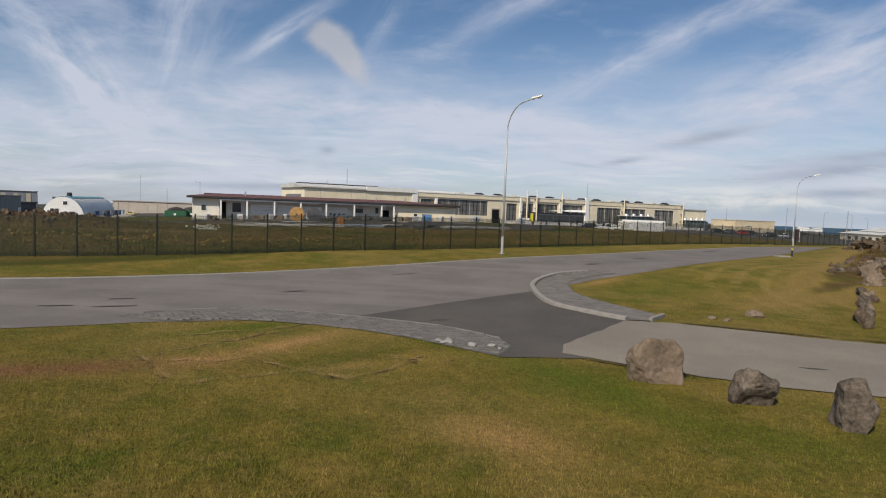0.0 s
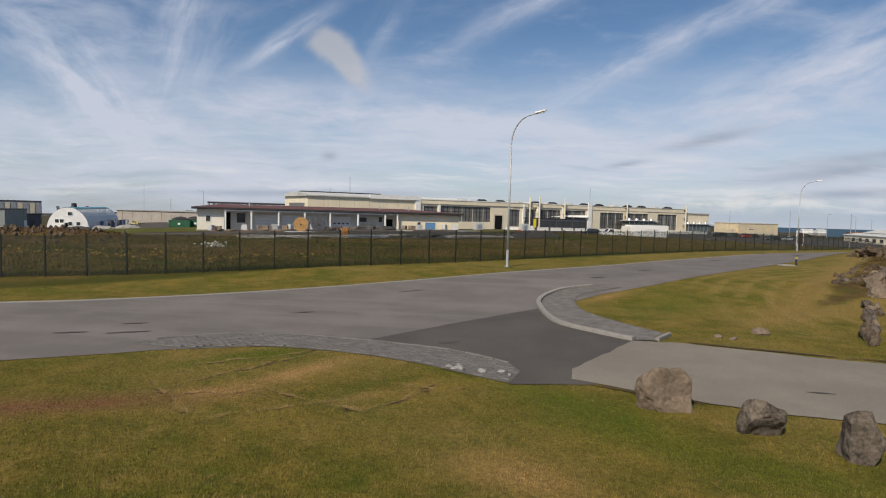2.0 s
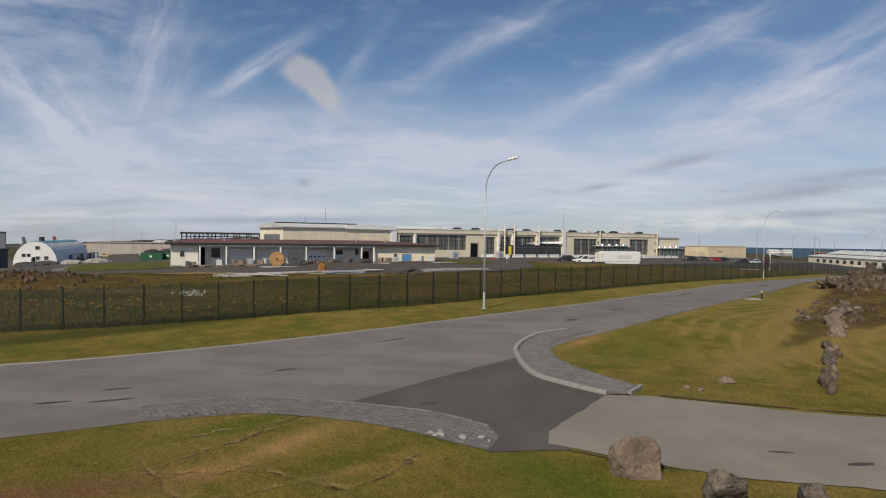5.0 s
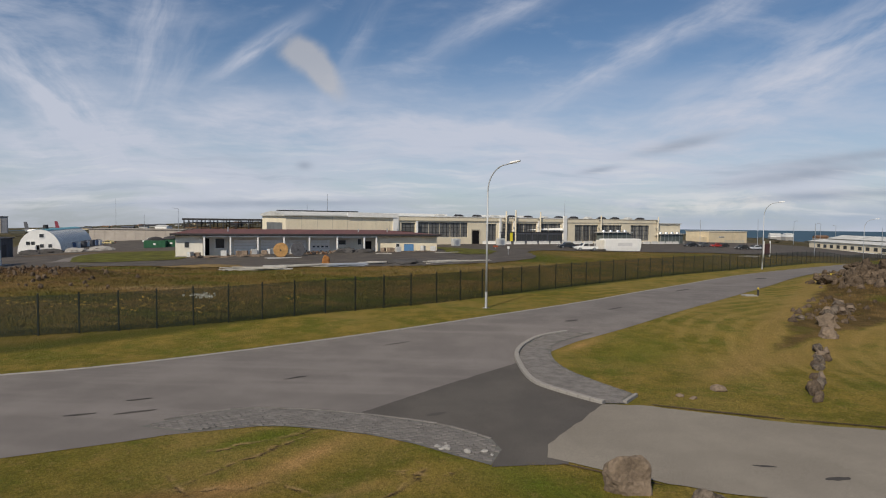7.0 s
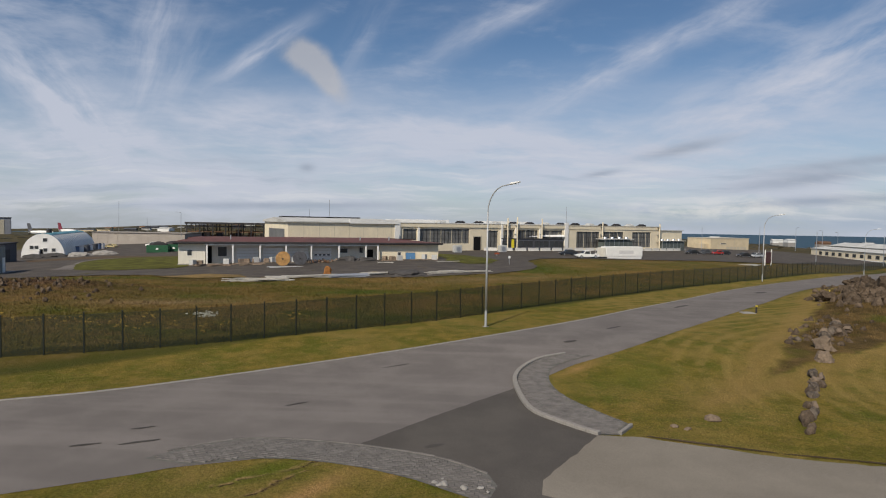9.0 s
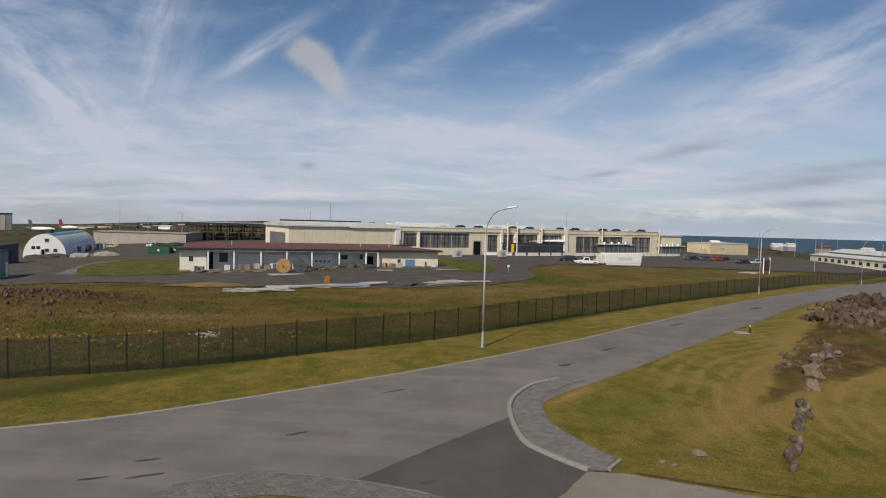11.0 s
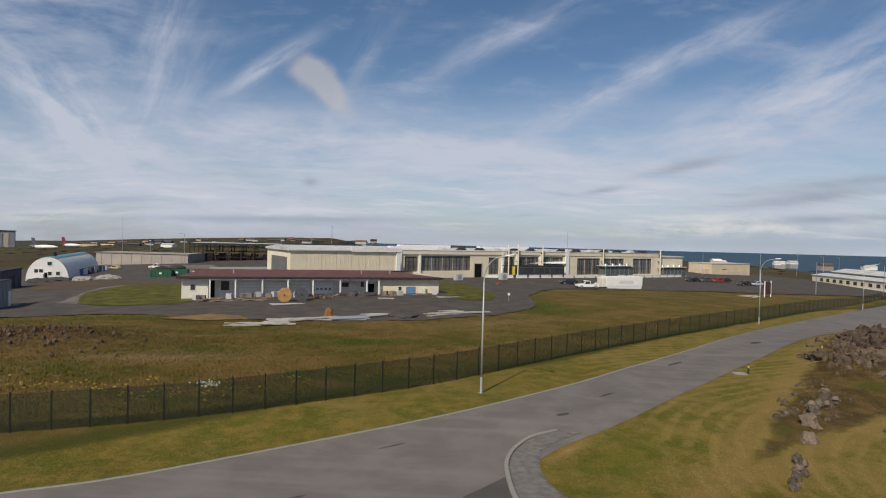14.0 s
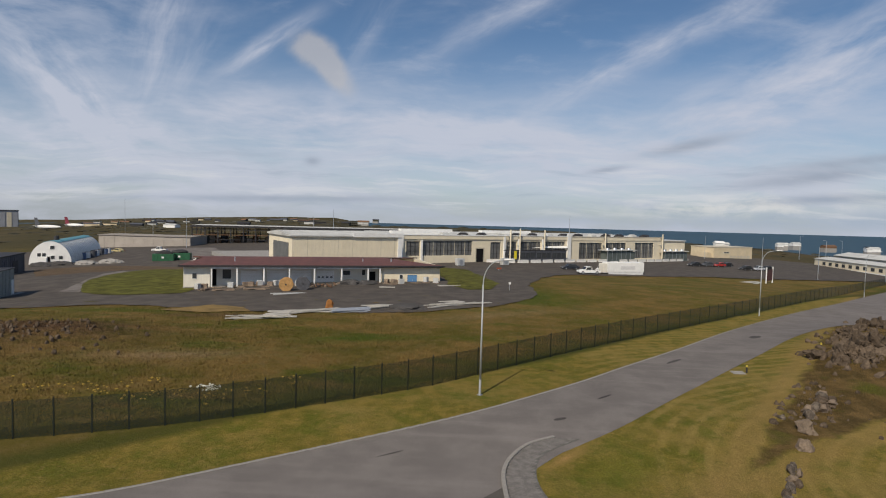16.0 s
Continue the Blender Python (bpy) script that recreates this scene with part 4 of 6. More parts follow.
# ---- the long hall ----
def hall():
    root = thing("hangar", "long cream workshop hall with large grey glazed bays", "building", pose(-20, 149, -0.35, 0, 0, 35))
    part("foundation", box(-36, 113, -1.0, 58, -3.0, 0.3), CONCRETE, root)
    bays = [(1.2, 5.2, 2.4, 6.2), (6.0, 21.5, 2.4, 6.3), (27.7, 31.3, 1.2, 6.0), (33.4, 37.0, 1.2, 6.2), (37.9, 45.8, 1.2, 6.2), (47.2, 55.4, 1.2, 6.2),
            (61.3, 71.2, 0.8, 5.9), (72.4, 82.0, 0.8, 5.9), (86.3, 95.4, 0.8, 5.9)]
    x = -0.5
    for (a, b, lo, hi) in bays:
        if a > x:
            part("wall", box(x, a, 0, 0.4, 0.3, 7.4), CREAM, root)
        part("wall", box(a, b, 0, 0.4, 0.3, lo), CREAM, root)
        part("wall", box(a, b, 0, 0.4, hi, 7.4), CREAM, root)
        win = part("window", box(a, b, 0.3, 0.34, lo, hi), PANE, root, "large grey glazed bay")
        n = max(3, int((b - a) / 1.1))
        for i in range(n + 1):
            xx = a + (b - a) * i / n
            part("mullion", box(xx - 0.05, xx + 0.05, 0.2, 0.3, lo, hi), DARK if i % 3 else CREAM_DARK, win)
        for z in np.linspace(lo, hi, 4)[1:-1]:
            part("transom", box(a, b, 0.24, 0.295, z - 0.03, z + 0.03), DARK, win)
        x = b
    part("wall", box(x, 100, 0, 0.4, 0.3, 7.4), CREAM, root)
    part("wall", box(100, 112.5, 0.6, 1.0, 0.3, 6.4), CREAM, root, "lower cream end bay")
    part("wall", box(112.1, 112.5, 1.0, 57, 0.3, 6.4), CREAM, root)
    part("roof", box(100, 112.9, 0.3, 57, 6.4, 6.7), ROOF_GREY, root)
    part("parapet", box(-0.5, 56.6, -0.25, 0.0, 6.75, 7.75), CREAM, root, "cream parapet band")
    part("parapet", box(56.6, 100.2, -0.15, 0.0, 6.6, 7.65), CREAM, root, "cream parapet band")
    part("coping", box(-0.6, 57.0, -0.35, 0.5, 7.75, 7.95), WHITE, root)
    part("coping", box(57.0, 100.4, -0.25, 0.5, 7.65, 7.82), CREAM_DARK, root)
    part("roof", prism([(0.5, 7.3), (28, 8.0), (57, 7.2), (57, 6.8), (0.5, 6.8)], -0.4, 100), ROOF_GREY, root, "pale grey roof")
    for xx, w2, top in ((-0.3, 0.5, 8.2), (5.6, 0.25, 6.6), (56.9, 0.7, 8.6), (46.5, 0.25, 7.0), (37.45, 0.25, 7.0), (32.4, 0.3, 7.6)):
        part("pilaster", box(xx - w2, xx + w2, -0.4, -0.01, 0.3, top), WHITE, root, "white pilaster")
    for xx, top in ((34.0, 9.6), (37.4, 9.9), (46.6, 9.6), (71.6, 8.9), (98.8, 8.8)):
        ch = part("chimney", rod((xx, -0.9, 0.3), (xx, -0.9, top), 0.2, 0.2, 12), CREAM, root, "slim cream flue pipe")
        for z in (2.5, 5.0, 7.5):
            part("bracket", box(xx - 0.42, xx + 0.42, -0.92, 0.0, z, z + 0.08), GALV, ch)
    # Door in a tall frame.
    dr = part("door", box(22.9, 25.3, -0.05, -0.01, 0.3, 4.2), BLACK, root, "tall dark door")
    for b in ((22.6, 22.9, 0.3, 4.5), (25.3, 25.6, 0.3, 4.5), (22.9, 25.3, 4.2, 4.5)):
        part("door_frame", box(b[0], b[1], -0.12, -0.01, b[2], b[3]), CREAM_DARK, dr)
    # Roof cowls in a row.
    for i in range(14):
        xx = 14 + i * 6.2
        c = part("roof_cowl", prism([(3.0, 7.35), (3.0, 8.25), (4.2, 8.55), (5.6, 7.9), (5.6, 7.4)], xx, xx + 1.9), DARK if i % 3 else ROOF_GREY, root, "dark roof ventilation cowl")
    for a, b, y0, y1, z in ((2, 20, 10, 12, 8.6), (-28, -8, 6, 9, 8.9), (12, 30, 24, 26, 8.8), (40, 60, 22, 24, 8.7)):
        part("skylight", box(a, b, y0, y1, 7.3, z), WHITE if y0 > 9 else DARK, root)
    # Taller block at the near end, set forward.
    part("block_wall", box(-30.3, -3.5, -6.0, -5.6, 0.0, 7.5), CREAM, root, "cream clad end block")
    part("block_wall", box(-3.9, -3.5, -5.6, 0.0, 0.0, 7.5), CREAM, root)
    part("block_wall", box(-30.3, -29.9, -5.6, 13, 0.0, 7.5), CREAM, root)
    part("roof", prism([(-6.4, 7.5), (-6.4, 7.75), (4, 8.6), (13, 7.9), (13, 7.5)], -30.8, -3.2), ROOF_GREY, root)
    part("coping", box(-16.0, -3.2, -6.45, -6.01, 7.4, 8.35), WHITE, root)
    part("pilaster", box(-4.3, -3.2, -6.3, -6.01, 0.0, 7.4), WHITE, root)
    for xx in np.arange(-29.5, -4.5, 0.9):
        part("cladding_rib", box(xx, xx + 0.06, -6.04, -6.002, 0.0, 7.5), CREAM if int(xx * 10) % 4 else CREAM_DARK, root)
    part("gate", box(-30.36, -30.31, -3.5, 9.0, 0.0, 6.0), PANE, root, "large grey sliding gate")


boulders()
fence()
for x, y, l in ((0.75, 39.6, "tall galvanised street lamp with curved arm on the verge"), (40.8, 86.9, "tall street lamp with curved arm on the far verge"),
                (80.5, 128, "distant street lamp with curved arm"), (118, 170, "distant street lamp with curved arm")):
    street_lamp(x, y, l, -40)
house()
hall()
kerb([tuple(p) for p in FAR_EDGE[95:]][::3][:75], "flush pale concrete kerb along the road", 0.9, 0.16, 0.03, 0.012, KERB, 290)
kerb(ISLAND_OUT, "raised pale kerb round the paved corner", 0.45, 0.2, 0.1, 0.03, KERB)
kerb([(-9.0, 16.5), (-8.3, 17.1), (-7.1, 17.75), (-5.4, 17.85), (-3.5, 17.6), (-1.0, 16.9), (0.55, 15.85)], "low kerb along the paved apron", 0.45, 0.09, 0.03, 0.015, PAVER)
kerb([(5.0, 19.4), (5.6, 20.3)], "short pale kerb end beside the path", 0.4, 0.12, 0.1, 0.02, KERB)
paved(ISLAND, 0.03, 0.2, 0, "grey paved corner inside the kerb")
paved(APRON, 0.019, -0.15, 300, "grey paved apron beside the road")

# ---- marks on the road and in the turf ----
TAR = paving("dark tar stain", (0.055, 0.05, 0.048), (0.075, 0.068, 0.063))
SOIL = paving("bare dark soil", (0.06, 0.042, 0.025), (0.1, 0.07, 0.04))


def spot(x, y, ra, rb, deg, material, lift, label, ragged):
    c, s = math.cos(radians(deg)), math.sin(radians(deg))
    ring = [(x + ra * math.cos(a) * c - rb * math.sin(a) * s, y + ra * math.cos(a) * s + rb * math.sin(a) * c) for a in np.linspace(0, 2 * math.pi, 14, endpoint=False)]
    sheet("patch", ring, lift, material, 2.0, label, "patch", ragged)


for x, y, ra, rb, deg in ((5.75, 35.2, 0.55, 0.2, 40), (-11.7, 16.7, 0.45, 0.07, 25), (-10.2, 17.1, 0.6, 0.06, 28), (-10.8, 18.3, 0.4, 0.06, 28), (-6.6, 21.4, 0.5, 0.05, 38), (-1.1, 17.75, 0.35, 0.12, 30),
                          (31.4, 66.9, 1.2, 0.5, 50), (-3.7, 27.8, 0.8, 0.06, 42), (9.5, 40.5, 0.9, 0.12, 46), (18.0, 52.5, 1.4, 0.2, 48), (7.2, 14.6, 0.3, 0.07, -5), (8.6, 14.0, 0.35, 0.09, 10)):
    spot(x, y, ra, rb, deg, TAR, 0.026, "dark tar stain on the asphalt", 0.05)
for p, q, wide in (((2.2, 14.35), (4.4, 13.3), 0.05), ((5.8, 19.35), (9.6, 18.25), 0.08), ((9.6, 18.25), (15, 17.3), 0.06)):
    mid, d = ((p[0] + q[0]) / 2, (p[1] + q[1]) / 2), (q[0] - p[0], q[1] - p[1])
    spot(*mid, math.hypot(*d) / 2, wide, math.degrees(math.atan2(d[1], d[0])), SOIL, 0.028, "bare dark soil along the path edge", 0.05)
# Broken pale concrete at the end of the apron.
rng = random.Random(31)
shard = [boulder_mesh(120 + k, (0.28, 0.2, 0.09), CONCRETE, 6, 2) for k in range(4)]
for k in range(9):
    x, y = rng.uniform(-0.9, 0.6), 0
    y = 15.35 - 0.62 * (x + 0.9) + rng.uniform(-0.35, 0.3)
    o = single("concrete_shard", shard[k % 4], None, "pale broken concrete shard on the apron edge", "rubble", pose(x, y, 0.03, 0, 0, rng.uniform(0, 360)), "broken concrete shards")
    o.scale = (rng.uniform(0.4, 1.0),) * 3

# ---- yard ----
YARD_FRONT = [(-150, 70), (-90, 70.5), (-62, 71.5), (-52, 75.5), (-40, 73.5), (-29, 71.2), (-20, 71.8), (-10, 73), (-2, 78), (4.6, 84), (9.5, 96), (10.4, 116), (19.6, 134),
              (33, 138), (45, 143), (57, 149.5), (72, 154), (118, 178), (150, 200)]
sheet("yard", [tuple(p) for p in curve_through(YARD_FRONT, 2.0)] + [(160, 235), (112, 270), (86, 262), (62, 240), (-70, 262), (-160, 240), (-190, 150)], 0.06, YARD, 8.0, "dark gravel yard round the buildings", "yard", 1.1)
TRACK = [(-69.9, 92.9), (-72.8, 100.4), (-77.2, 110), (-80.8, 120.5), (-80.1, 127), (-77, 124), (-76.3, 113.6), (-73, 105), (-68, 96.6), (-64.9, 90.8)]
EARTH = paving("brown trodden earth", (0.12, 0.08, 0.045), (0.085, 0.062, 0.04))
STRAW = paving("dry straw-coloured earth", (0.24, 0.16, 0.06), (0.15, 0.105, 0.045))
sheet("yard", [(-107, 133.9), (-100, 139), (-91.9, 141.2), (-69.1, 134), (-60, 126), (-64.2, 124.4), (-72, 128.5), (-80, 129), (-87, 124), (-94.3, 118)], 0.09, EARTH, 5.0, "strip of brown trodden earth in the yard", "yard", 1.0)
sheet("yard", [(-38.1, 73.3), (-35.6, 76.0), (-30.7, 74.2), (-28.4, 71.2), (-33.3, 69.2), (-40, 70.5)], 0.09, STRAW, 3.0, "straw-coloured earth at the yard edge", "yard", 0.7)
sheet("yard", TRACK, 0.1, DUSTY, 5.0, "dusty pale track on the yard", "yard", 0.6)
sheet("yard", [(-88, 165), (-72, 150), (-66, 150), (-78, 176), (-100, 215), (-125, 215)], 0.1, DUSTY, 6.0, "dusty pale track on the yard", "yard")
sheet("lawn", [tuple(p) for p in curve_through([(-69, 97), (-75.5, 108), (-78, 120), (-75, 128), (-66, 128), (-55, 122), (-50, 110), (-46.5, 90.5), (-50, 87.5), (-57, 87), (-63.5, 90), (-69, 97)], 2.0)[:-1]],
      0.12, GREEN_TURF, 4.0, "oval patch of green grass in the yard", "lawn", 0.4)
sheet("lawn", [(-6, 112), (-9.5, 128), (-9, 141), (-3, 137), (0.3, 124), (4, 110), (2, 100), (-2, 99), (-5.5, 105)], 0.12, GREEN_TURF, 4.0, "green grass patch behind the low building", "lawn", 0.5)


def pitched(name, label, x, y, turn, length, depth, eave, ridge, wall, roof, z=None, category="building", base=4.0):
    """A plain building with a pitched roof; its front wall runs along x from the given corner."""
    z = ground_at(x, y) if z is None else z
    root = thing(name, label, category, pose(x, y, z, 0, 0, turn))
    part("foundation", box(-0.05, length + 0.05, 0.05, depth + 0.05, -base, 0.05), CONCRETE, root)
    part("wall", box(0, length, 0, 0.25, 0, eave), wall, root)
    part("wall", box(0, length, depth - 0.25, depth, 0, eave), wall, root)
    part("gable", prism([(0.25, 0), (0.25, eave), (depth / 2, ridge - 0.1), (depth - 0.25, eave), (depth - 0.25, 0)], 0, 0.25), wall, root)
    part("gable", prism([(0.25, 0), (0.25, eave), (depth / 2, ridge - 0.1), (depth - 0.25, eave), (depth - 0.25, 0)], length - 0.25, length), wall, root)
    part("roof", prism([(-0.35, eave - 0.05), (-0.35, eave + 0.1), (depth / 2, ridge + 0.1), (depth + 0.35, eave + 0.1), (depth + 0.35, eave - 0.05), (depth / 2, ridge - 0.05)], -0.3, length + 0.3), roof, root)
    return root


def opening(root, x0, x1, z0, z1, y=0.0, name="window", material=None, frame_material=None):
    wd = part(name, box(x0, x1, y - 0.04, y - 0.004, z0, z1), material or GLASS, root)
    for b in ((x0 - 0.08, x0, z0, z1), (x1, x1 + 0.08, z0, z1), (x0 - 0.08, x1 + 0.08, z1, z1 + 0.08), (x0 - 0.08, x1 + 0.08, z0 - 0.08, z0)):
        part("frame", box(b[0], b[1], y - 0.07, y - 0.003, b[2], b[3]), frame_material or WHITE, wd)
    return wd


def quonset():
    W, H, L = 10.0, 6.3, 41.0
    turn = math.degrees(math.atan2(0.404, 0.915))
    root = thing("quonset_hut", "white round-roofed tin hut with teal roof strip", "hut", pose(-111.2 - 0.915 * W, 152.9 - 0.404 * W, -3.5, 0, 0, turn))
    arc = [(W / 2 - W / 2 * math.cos(a) * (1 - 0.06 * math.sin(a)), H * math.sin(a) ** 0.85 if 0 < a < math.pi else 0.0) for a in np.linspace(0, math.pi, 25)]

    def shell(y0, y1, inner, pts):
        bm = bmesh.new()
        rows = [[bm.verts.new((x, y, z)) for x, z in pts] for y in (y0, y1)]
        for i in range(len(pts) - 1):
            bm.faces.new((rows[0][i], rows[0][i + 1], rows[1][i + 1], rows[1][i]))
        bmesh.ops.recalc_face_normals(bm, faces=bm.faces)
        bmesh.ops.solidify(bm, geom=bm.faces[:], thickness=inner)
        return bm
    part("vault", shell(0, L, 0.12, arc), TIN, root, "pale corrugated tin vault")
    part("roof_strip", shell(0.2, L, 0.06, [(x, z + 0.14) for x, z in arc[9:16]]), TEAL, root, "blue-green roof strip")
    for i in range(1, 20):
        part("rib", shell(i * 2.0, i * 2.0 + 0.08, 0.05, [(W / 2 + (x - W / 2) * 1.012, z * 1.012) for x, z in arc]), TIN, root)
    bm = bmesh.new()
    f = bm.faces.new([bm.verts.new((x, 0.02, z)) for x, z in arc])
    bmesh.ops.recalc_face_normals(bm, faces=bm.faces)
    bmesh.ops.solidify(bm, geom=bm.faces[:], thickness=0.2)
    part("front_wall", bm, WHITE, root, "white end wall")
    for x0, x1, z0, z1 in ((5.0, 6.0, 4.2, 5.1), (2.0, 2.9, 2.2, 3.1), (3.1, 4.0, 2.2, 3.1), (5.1, 6.0, 1.5, 2.4), (7.0, 7.9, 1.5, 2.4)):
        opening(root, x0, x1, z0, z1, -0.2, material=GLASS)
    opening(root, 4.2, 5.0, 0.1, 2.2, -0.2, "door", BLACK)
    part("porch", box(2.6, 4.4, -1.6, -0.2, 0.0, 1.9), WHITE, root)
    part("step", box(1.0, 8.0, -3.0, -1.6, 0.0, 0.5), CONCRETE, root)
    part("cowl", rod((W / 2, 6.0, H), (W / 2, 6.0, H + 1.2), 0.7, 0.6, 10), DARK, root)


def left_sheds():
    d = math.degrees(math.atan2(-0.922, 0.387))
    root = thing("shed", "large dark slate metal shed beside the yard", "shed", pose(-107, 131, -3.6, 0, 0, d - 180))
    part("body", box(-24, 0, 0, 16, -1, 4.6), GREY_BLUE, root)
    part("roof", box(-24.3, 0.3, -0.3, 16.3, 4.6, 4.85), DARK, root)
    for x in np.arange(-23.5, 0, 1.2):
        part("cladding_rib", box(x, x + 0.08, -0.05, -0.003, 0, 4.6), GREY_BLUE, root)
    part("door", box(-8, -4.5, -0.08, -0.06, 0, 3.4), DARK, root)
    root = thing("container", "pale grey-green container shed with white door", "container", pose(-76.6, 91.4, -2.5, 0, 0, d - 180))
    part("body", box(-9, 0, 0, 9, -0.8, 4.4), mat("pale grey-green sheet", (0.24, 0.26, 0.25), 0.6, vary=0.08), root)
    part("roof", box(-9.1, 0.1, -0.1, 9.1, 4.4, 4.5), DARK, root)
    for x in np.arange(-8.8, 0, 0.6):
        part("rib", box(x, x + 0.1, -0.04, -0.003, 0, 4.4), MATS["pale grey-green sheet"], root)
    part("door", box(-1.6, -0.5, -0.1, -0.045, 0.1, 2.6), WHITE, root, "white door")
    part("ramp", box(-3, 1.5, -2.5, -0.1, -0.2, 0.2), CONCRETE, root)


def open_frame():
    """Roofed steel skeleton, open at the front."""
    root = thing("steel_canopy", "dark rusty open steel frame building with pale roof", "building", pose(-123, 243, -2.4, 0, 0, 16.0))
    part("floor_slab", box(0, 60, 0, 20, -3, 0.2), CONCRETE, root)
    part("roof", box(-0.5, 95, -0.5, 22, 8.0, 8.35), ROOF_GREY, root, "pale flat roof")
    part("roof_edge", box(-0.6, 95, -0.62, -0.51, 7.6, 8.4), DARK, root)
    for x in np.arange(0, 32, 5.2):
        for y in (0.0, 10.0, 20.0):
            part("column", box(x - 0.2, x + 0.2, y - 0.2, y + 0.2, 0.2, 8.0), DARK, root)
    for y in (0.2, 20.0):
        for z in (2.2, 4.2, 6.4):
            part("beam", box(-0.2, 32, y, y + 0.2, z, z + 0.3), RUST if z == 4.2 else DARK, root)
    for i, x in enumerate(np.arange(1.0, 31, 1.3)):
        part("rail", box(x, x + 0.12, 6.0, 6.12, 4.2, 8.0), RUST, root)
    for i in range(12):
        part("shelf_load", box(0.6 + i * 2.6, 2.8 + i * 2.6, 8, 12, 0.2, 2.2 + (i * 7 % 5) * 0.7), (RUST, DARK, WOOD_GREY)[i % 3], root)
    part("back_block", box(32, 95, 0.3, 21, 0.0, 8.0), CREAM_DARK, root)


def low_wall_building():
    root = pitched("warehouse", "long low grey-beige warehouse at the back of the yard", -153, 226, 3.0, 37, 16, 5.0, 5.15, mat("grey-beige sheet", (0.36, 0.32, 0.28), 0.8, vary=0.1, scale=0.2), mat("grey-brown felt", (0.3, 0.27, 0.24), 0.9), -3.6)
    for x in np.arange(2, 36, 4):
        part("pilaster", box(x, x + 0.3, -0.1, -0.003, 0, 5.0), MATS["grey-beige sheet"], root)


# ---- right-hand buildings ----
def right_buildings():
    turn = math.degrees(math.atan2(256.4 - 246, 113.6 - 94))
    root = thing("block_house", "plain tan block building with flat roof", "building", pose(94.2, 246.2, -1.9, 0, 0, turn))
    part("body", box(0, 22, 0, 12, -3, 4.9), TAN, root)
    part("parapet", box(-0.15, 22.15, -0.15, 12.15, 4.9, 5.15), CREAM_DARK, root)
    part("annex", box(-2.6, -0.01, 1, 6, -3, 2.8), TAN, root)
    opening(root, 5.5, 8.5, 2.6, 3.0, material=DARK)
    for x in (4.4, 9.0, 13.5, 17.5):
        part("panel_joint", box(x, x + 0.08, -0.03, -0.003, 0, 4.9), CREAM_DARK, root)
    for i in range(6):
        part("lower_panel", box(9 + i * 2.0, 10.6 + i * 2.0, -0.06, -0.01, 0, 1.5), CREAM_DARK, root)
    turn = math.degrees(math.atan2(-62, 1.6))
    root = thing("barrack", "long low cream building with a row of dark windows", "building", pose(133.5, 246, -3.4, 0, 0, turn))
    part("body", box(0, 75, 0, 11, -4, 3.2), CREAM, root)
    part("roof", prism([(-0.3, 3.2), (-0.3, 3.35), (5.5, 4.1), (11.3, 3.35), (11.3, 3.2)], -0.3, 75.3), ROOF_GREY, root)
    for i in range(17):
        opening(root, 5.5 + i * 4.0, 7.4 + i * 4.0, 1.1, 2.3, frame_material=CREAM_DARK)
    part("plinth", box(0, 75, -0.25, -0.003, -4, 0.5), WHITE, root)
    root = pitched("barrack", "long grey-roofed building behind the barrack", 150, 262, turn, 90, 12, 4.2, 5.6, CREAM_DARK, ROOF_GREY, -3.6)


